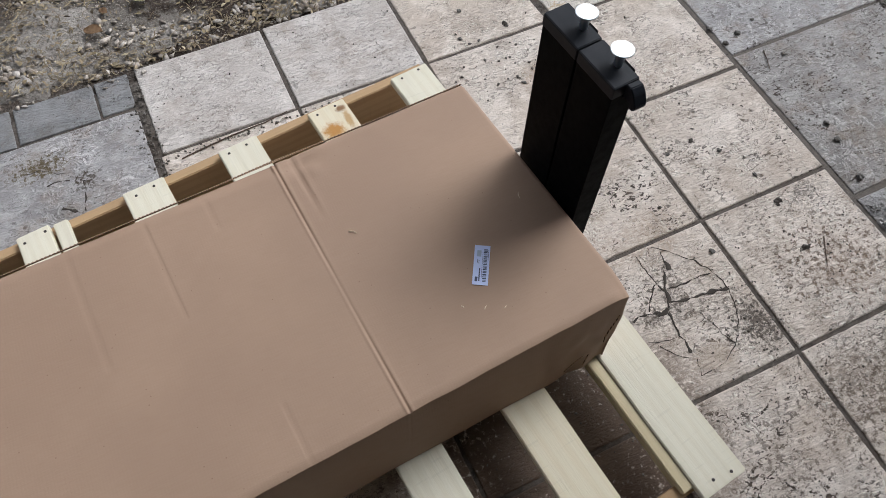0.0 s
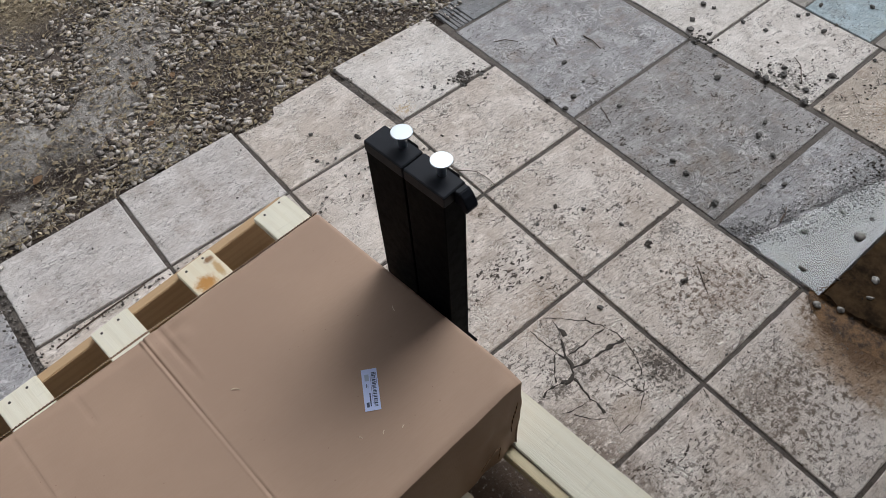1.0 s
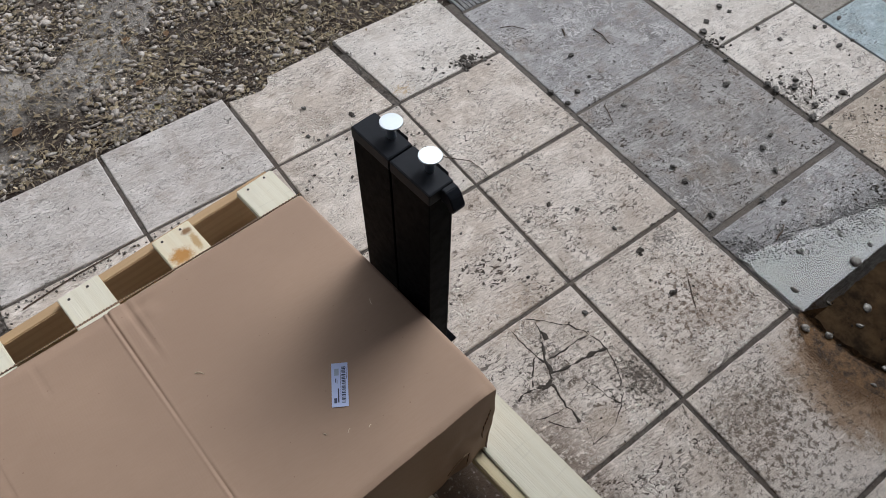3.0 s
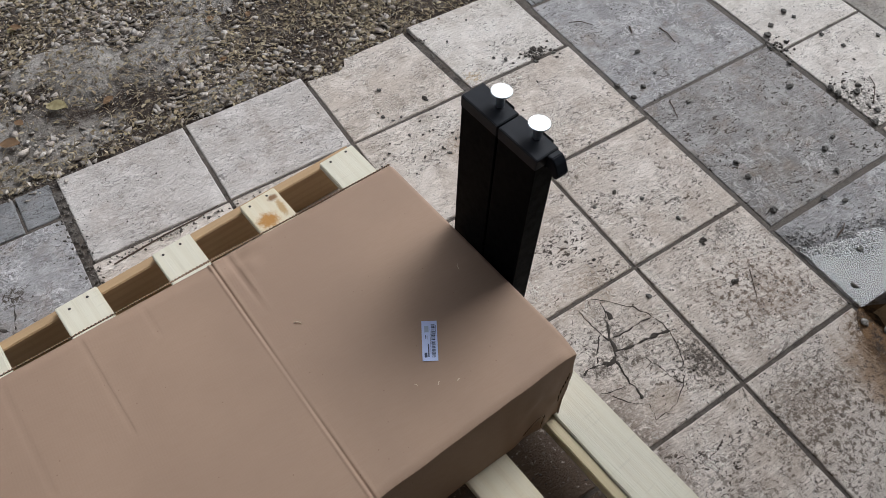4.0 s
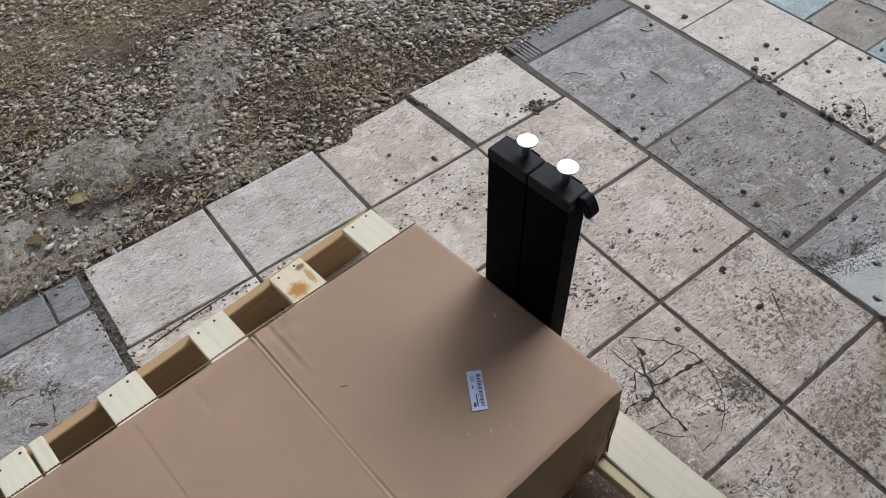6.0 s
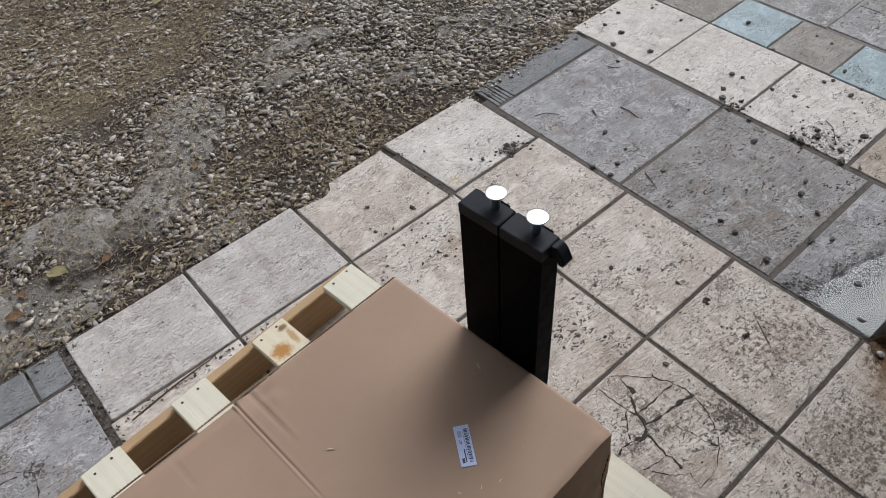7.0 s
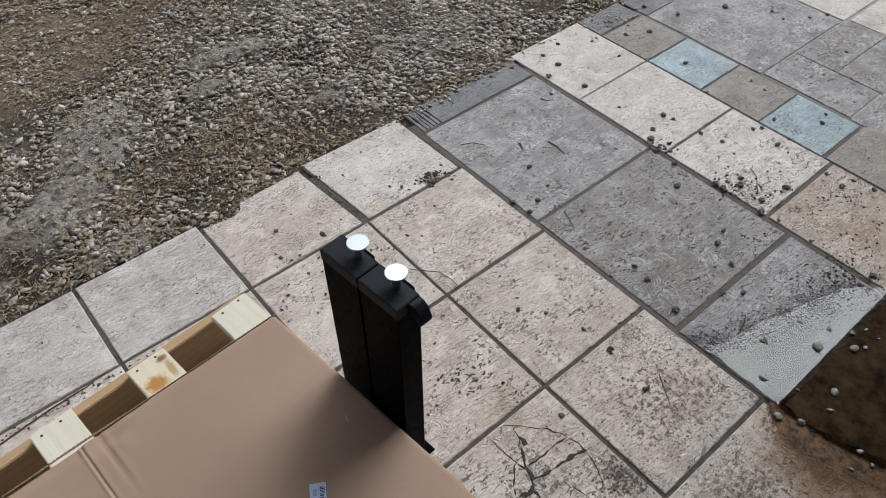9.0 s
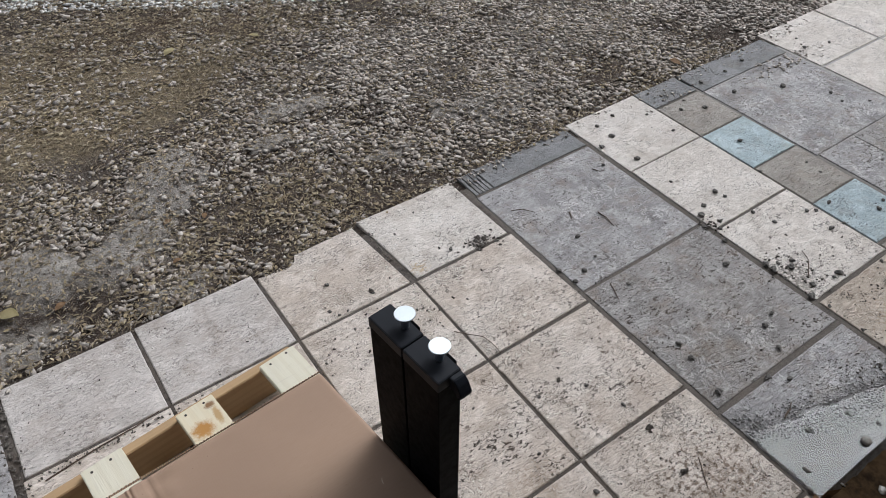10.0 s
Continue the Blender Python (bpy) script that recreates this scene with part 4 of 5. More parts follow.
PEBBLES = [(0.68, -0.41, 0.019), (0.75, -0.48, 0.018), (0.47, -0.37, 0.014), (0.43, -0.41, 0.009), (0.40, -0.46, 0.014), (0.43, -0.51, 0.015), (0.58, -0.52, 0.014), (0.52, -0.54, 0.012), (0.51, -0.45, 0.009), (0.47, -0.65, 0.013), (0.46, -0.69, 0.010), (0.41, -0.66, 0.009), (0.78, -0.50, 0.010), (0.84, -0.47, 0.010), (0.80, -0.45, 0.011), (0.84, -0.51, 0.008), (0.95, -0.53, 0.016), (0.94, -0.56, 0.014), (1.06, -0.51, 0.013), (1.10, -0.49, 0.011), (0.72, -0.71, 0.026), (0.64, -0.70, 0.02), (0.74, -0.61, 0.013), (1.2, -0.6, 0.014), (0.9, -0.68, 0.012)]
for x, y, size in PEBBLES:
    size *= 0.8
    ob = new("pebble", rng.choice(WET_STONES))
    ob.matrix_world = pose(x, y, size * 0.40, 0, 0, rng.uniform(0, 360)) @ Matrix.Diagonal((size, size, size, 1))
    tagged(ob, "wet pale pebble standing out of the brown puddle", "pebble", group="pebbles in the puddle")


def build_twig(points, radius, label):
    pts = [Vector(p) for p in points]
    fine = []
    for a, b in zip(pts, pts[1:]):
        fine += [a.lerp(b, k / 4) for k in range(4)]
    fine.append(pts[-1])
    fine = [p + Vector((0.002 * noise.noise(p * 60), 0.002 * noise.noise(p * 60 + Vector((9, 9, 9))), 0)) for p in fine]
    return tagged(mesh_ob("twig", tube_bm(fine, radius), M_TWIG), label, "twig")


build_twig([(-0.02, 0.56, 0.004), (0.01, 0.52, 0.008), (0.04, 0.49, 0.006), (0.05, 0.45, 0.004), (0.05, 0.41, 0.001)], 0.0016, "thin dark bent twig on a cream paver")
build_twig([(0.265, -0.178, 0.002), (0.238, -0.217, 0.003), (0.215, -0.252, 0.002)], 0.0016, "short straight dark twig on a stained paver")
build_twig([(1.10, 0.06, 0.002), (1.17, 0.11, 0.004), (1.19, 0.15, 0.003)], 0.0016, "thin dark twig on a pale paver")
build_twig([(0.56, -0.235, 0.003), (0.60, -0.225, 0.004), (0.62, -0.215, 0.003)], 0.003, "short dark stick on wet grey stone")
build_twig([(0.917, 0.917, 0.002), (0.926, 0.891, 0.003), (0.95, 0.876, 0.002)], 0.002, "short dark twig on a grey stone paver")
build_twig([(0.752, 0.713, 0.002), (0.755, 0.676, 0.003), (0.745, 0.626, 0.002)], 0.0024, "dark crooked twig on a grey stone paver")
build_twig([(0.494, 0.907, 0.002), (0.532, 0.888, 0.003), (0.56, 0.849, 0.002)], 0.0016, "thin dry stem on a grey stone paver")
build_twig([(0.53, 0.425, 0.002), (0.515, 0.391, 0.003), (0.501, 0.354, 0.002)], 0.0018, "thin dark twig on a warm grey paver")
build_twig([(0.664, 0.774, 0.002), (0.655, 0.756, 0.003), (0.648, 0.745, 0.002)], 0.003, "short dark stick on a grey stone paver")
build_twig([(-1.20, 0.775, 0.002), (-1.05, 0.795, 0.003), (-0.95, 0.80, 0.003), (-0.88, 0.812, 0.002)], 0.0022, "thin dry root along a paving joint")


def build_leaf(x, y, z, size, turn, material, label):
    bm = bmesh.new()
    rows = []
    for i in range(9):
        t = i / 8
        w = 0.34 * math.sin(math.pi * min(1, t * 0.96 + 0.02)) ** 0.8
        rows.append([bm.verts.new((size * (t - 0.5), size * w * s, size * (0.10 * abs(s) + 0.12 * math.sin(2.6 * t)))) for s in (-1, 0, 1)])
    for a, b in zip(rows, rows[1:]):
        for j in range(2):
            bm.faces.new((a[j], a[j + 1], b[j + 1], b[j]))
    bmesh.ops.solidify(bm, geom=bm.faces[:], thickness=0.0006)
    ob = mesh_ob("leaf", bm, material, smooth=True)
    ob.matrix_world = pose(x, y, z, 0, 0, turn)
    tagged(ob, label, "leaf", group="fallen leaves")


LEAVES = [(-1.153, 1.443, 0.070, -38, 0), (-1.32, 1.367, 0.062, -30, 1), (-1.273, 1.446, 0.036, -60, 1), (-1.164, 1.892, 0.048, -25, 1), (-0.577, 1.587, 0.036, 15, 1), (-1.006, 1.39, 0.04, 25, 1), (1.825, 1.297, 0.06, 100, 1), (-0.133, 2.792, 0.07, 30, 0), (-0.618, 1.24, 0.03, 80, 0), (0.279, 2.71, 0.05, 140, 0), (-0.62, 1.372, 0.03, 10, 1), (-1.175, 1.887, 0.035, 200, 0), (-0.45, 1.55, 0.03, 70, 1)]
for x, y, size, turn, kind_of in LEAVES:
    build_leaf(x, y, ground_height(x, y) + 0.012, size, turn, M_LEAF_BROWN if kind_of else M_LEAF_YELLOW, "fallen brown dry leaf on the gravel" if kind_of else "fallen yellow leaf on the gravel")

# ---- dusty cement lumps trodden into the ground ----
LUMPS = [(-0.45, 1.88, 0.20, 0.15), (-0.55, 1.70, 0.14, 0.10), (-0.66, 1.60, 0.13, 0.09), (-0.67, 1.245, 0.15, 0.075), (-0.78, 1.52, 0.11, 0.13), (0.22, 2.0, 0.12, 0.07), (0.06, 2.04, 0.10, 0.06), (0.95, 1.52, 0.22, 0.13), (0.72, 1.62, 0.12, 0.09), (0.36, 1.49, 0.13, 0.07), (-1.45, 1.42, 0.16, 0.16), (-1.15, 1.66, 0.15, 0.10), (-0.05, 1.84, 0.12, 0.06), (-1.55, 1.22, 0.13, 0.06), (-1.20, 1.27, 0.17, 0.07), (-1.38, 1.25, 0.14, 0.06), (-1.02, 1.60, 0.14, 0.15)]


def lump_height(x, y):
    """Height of the trodden lumps above the soil."""
    h = 0.0
    for cx, cy, rx, ry in LUMPS:
        d = ((x - cx) / rx) ** 2 + ((y - cy) / ry) ** 2
        if d < 1.0:
            h = max(h, 0.016 * (1 - d) ** 0.6)
    return h


def build_lump(cx, cy, rx, ry, seed):
    bm = bmesh.new()
    o = Vector((seed * 3.1, seed * 1.7, 0))
    rings = []
    for r in (1.05, 0.96, 0.85, 0.7, 0.5, 0.28):
        ring = []
        for i in range(40):
            a = 2 * math.pi * i / 40
            d = Vector((math.cos(a), math.sin(a), 0))
            k = 0.9 * r * (1 + 0.42 * noise.noise(d * 1.4 + o) + 0.25 * noise.noise(d * 4 + o) + 0.12 * noise.noise(d * 11 + o))
            x, y = cx + rx * k * d.x, cy + ry * k * d.y
            z = ground_height(x, y) + 0.019 * max(0.0, 1.04 - r) ** 0.5 - 0.004 + 0.004 * noise.noise(Vector((x * 22, y * 22, 0)))
            ring.append(bm.verts.new((x, y, z)))
        rings.append(ring)
    for a, b in zip(rings, rings[1:]):
        for i in range(40):
            bm.faces.new((a[i], a[(i + 1) % 40], b[(i + 1) % 40], b[i]))
    bm.faces.new(rings[-1])
    ob = mesh_ob("cement_lump", bm, M_CEMENT, smooth=True)
    tagged(ob, "flat lump of dusty grey cement trodden into the soil", "cement lump", group="cement lumps in the ground")


for i, lump in enumerate(LUMPS):
    build_lump(*lump, i)

# ---- gravel, litter and grit ----
nrng = np.random.default_rng(5)
def chip_bm(seed):
    """An angular, flattish stone chip: the hull of a few scattered corners."""
    rng2 = random.Random(seed)
    bm = bmesh.new()
    sx, sy, sz = rng2.uniform(1.0, 1.5), rng2.uniform(0.66, 1.1), rng2.uniform(0.24, 0.44)
    for i in range(9):
        d = Vector((rng2.gauss(0, 1), rng2.gauss(0, 1), rng2.choice((-1, 1)) * rng2.uniform(0.3, 1.0))).normalized()
        d *= rng2.uniform(0.85, 1.15)
        bm.verts.new((d.x * sx, d.y * sy, d.z * sz))
    hull = bmesh.ops.convex_hull(bm, input=bm.verts[:])
    bmesh.ops.delete(bm, geom=list({v for v in hull["geom_interior"] + hull["geom_unused"] if isinstance(v, bmesh.types.BMVert)}), context="VERTS")
    return bm


pebble_shapes = [arrays(chip_bm(100 + i)) for i in range(24)]


def straw_share(x, y):
    """1 where dry grass and litter cover the soil, 0 where bare gravel lies."""
    left = 1 / (1 + math.exp(5.0 * (x - 0.35 - 0.75 * (y - 2.2))))
    far = 1 / (1 + math.exp(-4.5 * (y - 2.15 - 0.35 * (x + 0.5))))
    near = math.exp(-(((x + 0.28) / 0.46) ** 2 + ((y - 1.38) / 0.24) ** 2))
    edge = math.exp(-((y - 1.2) / 0.07) ** 2) * 0.6
    return min(1.0, max(left * far, near, edge) + 0.27)


def paved_edge(x):
    """y of the paving's outer edge at x."""
    if -0.42 < x < -0.285:
        return 1.115
    return 1.165 if x < 1.02 else 1.205


def ring_noise(x, y, s, o):
    return noise.noise(Vector((x * s + o, y * s, o)))


def build_gravel():
    places = []
    total = 230000
    pts = nrng.uniform((-2.4, 1.13), (4.0, 4.4), (total, 2))
    keep, size_r = nrng.random(total), nrng.random(total)
    turn, tilt, pick = nrng.uniform(0, 6.28, total), nrng.normal(0, 0.3, total), nrng.integers(0, 24, total)
    for i in range(total):
        x, y = pts[i]
        if y < paved_edge(x) + 0.010:
            continue
        d = (0.88 if x > 0.35 else 0.70) + (1.0 if x > 0.35 else 1.4) * ring_noise(x, y, 2.4, 3) + 1.0 * ring_noise(x, y, 6.0, 5)
        d *= 1.12 - 0.82 * straw_share(x, y)
        lump = lump_height(x, y)
        if lump > 0.004:
            d *= 0.30
        if y > 4.15 - 0.654 * (x + 0.75) or x < -2.05 + 0.3 * (y - 1.2):
            d *= 0.3
        if keep[i] > d * (1.0 if y < 2.5 else 0.85):
            continue
        size = 0.0030 + 0.0150 * size_r[i] ** 2.3
        if y > 2.5:
            size *= 1.1
        places.append((int(pick[i]), x, y, ground_height(x, y) + 0.85 * lump + size * 0.3, size, turn[i], tilt[i]))
    # crumbs and splinters between the stones
    crumbs = nrng.uniform((-2.2, 1.13), (3.2, 3.6), (70000, 2))
    for i, (x, y) in enumerate(crumbs):
        if y < paved_edge(x) + 0.008 or ring_noise(x, y, 5.0, 9) < -0.12:
            continue
        size = 0.0014 + 0.0022 * size_r[i]
        places.append((int(pick[i]), x, y, ground_height(x, y) + 0.9 * lump_height(x, y) + 0.001, size, turn[i], tilt[i]))
    ob = scatter_mesh("gravel", pebble_shapes, places, M_GRAVEL)
    tagged(ob, "loose angular grey and tan gravel chips on brown soil", "gravel", kind="stuff")
    # stones washed on to the paving's edge
    spill = []
    for cx, cy, sx, sy, n in ((0.66, 1.17, 0.22, 0.025, 60), (2.25, 1.0, 0.13, 0.035, 110), (1.55, 1.10, 0.10, 0.03, 26), (0.42, 1.19, 0.06, 0.02, 30), (2.05, 1.2, 0.4, 0.03, 130), (-1.5, 1.15, 0.2, 0.02, 20)):
        for i in range(n):
            size = random.uniform(0.004, 0.010)
            spill.append((random.randrange(24), cx + random.gauss(0, sx), cy + random.gauss(0, sy), size * 0.4, size, random.uniform(0, 6.28), random.gauss(0, 0.3)))
    ob = scatter_mesh("spilled_gravel", pebble_shapes, spill, M_GRAVEL)
    tagged(ob, "gravel stones spilled over the edge of the pavers", "gravel", kind="stuff")
    white = []
    for i in range(8000):
        x, y = random.uniform(-2.2, 0.9), random.uniform(2.9, 4.3)
        line = 3.74 - 0.6 * (x + 0.7)
        if y < line + 0.05 * ring_noise(x, y, 9, 2):
            continue
        size = random.uniform(0.010, 0.019)
        white.append((random.randrange(24), x, y, ground_height(x, y) + size * 0.4, size, random.uniform(0, 6.28), random.gauss(0, 0.3)))
    ob = scatter_mesh("white_gravel", pebble_shapes, white, M_WHITE_GRAVEL)
    tagged(ob, "clean white gravel beyond the brown soil", "gravel", kind="stuff")


build_gravel()


def strip_shape(n, width, bend, curl):
    """A thin bent blade or flake with two sides."""
    co, fa = [], []
    for i in range(n + 1):
        t = i / n - 0.5
        w = width * (1 - abs(2 * t) ** 2.2 * 0.8)
        for s in (-1, 1):
            co.append((t, s * w + bend * t * t, curl * (0.25 - t * t) + 0.06 * s * width))
    for i in range(n):
        a = 2 * i
        fa += [(a, a + 1, a + 3), (a, a + 3, a + 2)]
    return np.array(co), np.array(fa)


litter_shapes = [strip_shape(4, 0.035, 0.5, 0.25), strip_shape(4, 0.03, -0.7, 0.15), strip_shape(4, 0.022, 0.15, 0.4), strip_shape(3, 0.20, 0.1, 0.3), strip_shape(3, 0.28, 0.0, 0.45), strip_shape(3, 0.14, 0.3, 0.2)]


def build_litter():
    places = []
    for i in range(150000):
        x, y = random.uniform(-2.3, 2.2), random.uniform(1.12, 4.1)
        if y < paved_edge(x) + 0.004:
            continue
        d = (straw_share(x, y) + 0.08) * (0.75 + 0.8 * ring_noise(x, y, 3.5, 8))
        if random.random() > d:
            continue
        k = random.choices(range(6), (4, 4, 3, 5, 4, 5))[0]
        size = random.uniform(0.015, 0.05) if k < 3 else random.uniform(0.008, 0.022)
        places.append((k, x, y, ground_height(x, y) + 0.8 * lump_height(x, y) + random.uniform(0.002, 0.012), size, random.uniform(0, 6.28), random.gauss(0, 0.35)))
    ob = scatter_mesh("dry_litter", litter_shapes, places, M_STRAW)
    tagged(ob, "dry grass blades, bark flakes and leaf crumbs on the soil", "plant litter", kind="stuff")


build_litter()


def build_grit():
    shapes = [arrays(stone_bm(200 + i, 0.6, 1)) for i in range(5)]
    places = []

    def add(x, y, lo, hi):
        size = random.uniform(lo, hi)
        places.append((random.randrange(5), x, y, size * 0.4, size, random.uniform(0, 6.28), 0.0))
    for i in range(3200):
        x, y = random.uniform(-1.9, 2.6), random.uniform(-0.9, 1.17)
        if random.random() < 0.35 + 0.9 * ring_noise(x, y, 4.0, 1):
            add(x, y, 0.0009, 0.0030)
    for i in range(620):
        x, y = random.uniform(-1.24, 1.0), random.uniform(-0.8, 1.16)
        if random.random() < 0.5 + 1.2 * ring_noise(x, y, 3.0, 6):
            add(x, y, 0.0018, 0.0046)
    for cx, cy, sx, sy, n, lo, hi in ((0.74, -0.275, 0.16, 0.06, 160, 0.0012, 0.0034), (0.96, -0.33, 0.06, 0.05, 120, 0.002, 0.006), (-0.05, -0.30, 0.06, 0.08, 170, 0.0012, 0.0035), (0.22, -0.20, 0.12, 0.10, 150, 0.0012, 0.0035), (1.08, 0.10, 0.06, 0.07, 60, 0.002, 0.006), (1.03, 0.42, 0.03, 0.02, 40, 0.002, 0.007), (0.30, 0.84, 0.035, 0.015, 60, 0.002, 0.006), (1.22, -0.2, 0.14, 0.13, 160, 0.0015, 0.005), (-1.26, 0.9, 0.012, 0.16, 160, 0.002, 0.006), (0.15, -0.55, 0.2, 0.1, 150, 0.0012, 0.003), (-0.2, 0.66, 0.1, 0.06, 60, 0.002, 0.006), (-0.01, 1.0, 0.008, 0.12, 50, 0.002, 0.005), (-1.05, 0.79, 0.18, 0.008, 90, 0.002, 0.005)):
        for i in range(n):
            add(cx + random.gauss(0, sx), cy + random.gauss(0, sy), lo, hi)
    ob = scatter_mesh("grit", shapes, places, M_GRIT)
    tagged(ob, "fine dark grit strewn over the pavers", "grit", kind="stuff")


build_grit()


def build_wet_sand():
    """Lumps of grey sand standing out of the thin film at the puddle's shore."""
    shapes = [arrays(stone_bm(260 + i, 0.7, 1)) for i in range(5)]
    places = []
    for i in range(7500):
        x = random.uniform(0.432, 1.0)
        u = random.random()
        open_y = -0.255 - 0.395 * (x - 0.43) + 0.05 * ring_noise(x, 0.0, 7.0, 3)
        far_y = -0.135 - 0.325 * (x - 0.43)
        y = open_y + (far_y - open_y) * u
        dense = min(1.0, 0.16 + 1.3 * u) * min(1.0, 1.7 * (1.0 - u)) * (0.75 + 0.9 * ring_noise(x, y, 14.0, 4))
        if random.random() > dense:
            continue
        size = 0.0010 + 0.0038 * random.random() ** 3
        places.append((random.randrange(5), x, y, 0.0030 + 0.2 * size, size, random.uniform(0, 6.28), random.gauss(0, 0.3)))
    ob = scatter_mesh("wet_sand", shapes, places, M_WET_SAND)
    tagged(ob, "wet grey sand lumps along the shore of the puddle", "sand", kind="stuff")


build_wet_sand()


# ---- puddle ----
def outline_mesh(name, pts, z, material, label, category, rough=0.006, step=0.02):
    bm = bmesh.new()
    ring = []
    for (x0, y0), (x1, y1) in zip(pts, pts[1:] + pts[:1]):
        n = max(2, int(math.hypot(x1 - x0, y1 - y0) / step))
        for i in range(n):
            x, y = x0 + (x1 - x0) * i / n, y0 + (y1 - y0) * i / n
            fine = 0.25 * rough * noise.noise(Vector((x * 140, y * 140, 2)))
            ring.append(bm.verts.new((x + fine + rough * noise.noise(Vector((x * 30, y * 30, 4))), y + fine + rough * noise.noise(Vector((x * 30, y * 30, 9))), z)))
    f = bm.faces.new(ring)
    bmesh.ops.triangulate(bm, faces=[f])
    for f in bm.faces:
        f.normal_update()
        if f.normal.z < 0:
            f.normal_flip()
    ob = mesh_ob(name, bm, material)
    return tagged(ob, label, category, kind="structure")


SHORE = [(0.432, -0.205), (0.50, -0.228), (0.57, -0.252), (0.64, -0.262), (0.72, -0.292), (0.80, -0.305), (0.86, -0.325), (0.93, -0.345), (1.0, -0.400), (1.05, -0.445), (1.30, -0.455), (1.75, -0.46), (2.6, -0.55), (2.6, -2.2), (0.62, -2.2), (0.60, -1.2), (0.53, -0.86), (0.47, -0.70), (0.44, -0.58), (0.425, -0.49), (0.428, -0.445), (0.431, -0.415), (0.432, -0.30)]
puddle = outline_mesh("water", SHORE, 0.0042, M_WATER, "shallow still puddle of brown rain water on the pavers", "puddle", 0.005, 0.005)
SILT = [(0.45, -0.455), (0.55, -0.45), (0.75, -0.455), (1.0, -0.46), (1.4, -0.475), (2.5, -0.6), (2.5, -2.1), (0.70, -2.1), (0.64, -1.2), (0.57, -0.9), (0.505, -0.72), (0.46, -0.60), (0.44, -0.50)]
outline_mesh("silt", SILT, 0.0016, M_SILT, "dark brown silt settled under the puddle", "mud", 0.010, 0.015)
SMEAR = [(0.428, -0.418), (0.392, -0.440), (0.368, -0.485), (0.36, -0.56), (0.385, -0.66), (0.425, -0.76), (0.46, -0.88), (0.66, -0.90), (0.60, -0.72), (0.55, -0.60), (0.50, -0.455)]
outline_mesh("mud_smear", SMEAR, 0.0011, M_MUD, "orange-brown wet mud washed over the paver at the puddle's edge", "mud", 0.007, 0.014)


# ---- paving ----
pavement = mesh_ob("pavement", box_bm(-3.2, 5.2, -3.1, 1.112, -0.06, -0.0042), M_BED)
tagged(pavement, "stone pavers in cream, grey and blue with dark joints", "paving", kind="structure")


def lay_tile(pts, material, name="paving_tile", lift=None, label=""):
    """A stone slab from its corners: worn, chipped rim and a slight lean."""
    cx, cy = sum(p[0] for p in pts) / len(pts), sum(p[1] for p in pts) / len(pts)
    h = rng.uniform(-0.0008, 0.0008) if lift is None else lift
    sx, sy = rng.uniform(-0.002, 0.002), rng.uniform(-0.002, 0.002)
    o = Vector((cx * 9, cy * 9, 0))
    rim = []
    for (x0, y0), (x1, y1) in zip(pts, pts[1:] + pts[:1]):
        n = max(2, int(math.hypot(x1 - x0, y1 - y0) / 0.022))
        rim += [(x0 + (x1 - x0) * i / n, y0 + (y1 - y0) * i / n) for i in range(n)]
    bm = bmesh.new()
    rings = []
    for inset, z in ((0.0, -0.018), (0.0, -0.0035), (0.0012, -0.001), (0.0035, 0.0)):
        ring = []
        for x, y in rim:
            v = Vector((x * 40, y * 40, 1)) + o
            chip = 0.0012 * noise.noise(v) + 0.0045 * max(0.0, noise.noise(v * 0.6 + Vector((5, 5, 5))) - 0.33)
            d = math.hypot(x - cx, y - cy)
            k = 1 - (inset * 1.2 + chip + 0.001) / d
            px, py = (x - cx) * k, (y - cy) * k
            ring.append(bm.verts.new((px, py, z + h + sx * px + sy * py)))
        rings.append(ring)
    m = len(rim)
    for a, b in zip(rings, rings[1:]):
        for i in range(m):
            bm.faces.new((a[i], a[(i + 1) % m], b[(i + 1) % m], b[i]))
    bm.faces.new(rings[-1])
    bmesh.ops.recalc_face_normals(bm, faces=bm.faces[:])
    ob = part(name, bm, material, pavement, label)
    ob.location = (cx, cy, 0)
    return ob


def rect(x0, x1, y0, y1):
    j = lambda: rng.uniform(-0.0015, 0.0015)
    return [(x0 + j(), y0 + j()), (x1 + j(), y0 + j()), (x1 + j(), y1 + j()), (x0 + j(), y1 + j())]


# cream field: columns and rows between the wide dark joints
G = 0.0042
COLS = [-1.255, -0.845, -0.435, 0.002, 0.428]
ROWS = [-2.42, -2.02, -1.615, -1.21, -0.808, -0.406, 0.0, 0.411, 0.8145]
CRACKED = None
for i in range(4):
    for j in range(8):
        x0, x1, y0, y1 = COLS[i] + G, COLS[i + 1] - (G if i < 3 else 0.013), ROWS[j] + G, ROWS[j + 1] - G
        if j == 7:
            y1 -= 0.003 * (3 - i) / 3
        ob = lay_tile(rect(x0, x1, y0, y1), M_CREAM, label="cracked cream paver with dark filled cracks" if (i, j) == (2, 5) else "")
        if (i, j) == (2, 5):
            CRACKED = ob
lay_tile(rect(-1.245, -0.851, 0.8150, 1.158), M_ASH)
lay_tile(rect(-0.841, -0.440, 0.8160, 1.162), M_ASH)
lay_tile([(-0.428, 0.8175), (-0.012, 0.8195), (-0.038, 1.172), (-0.275, 1.166), (-0.288, 1.142), (-0.305, 1.128), (-0.33, 1.122), (-0.40, 1.130), (-0.430, 1.136)], M_CREAM, label="cream paver with a broken notch in its edge")
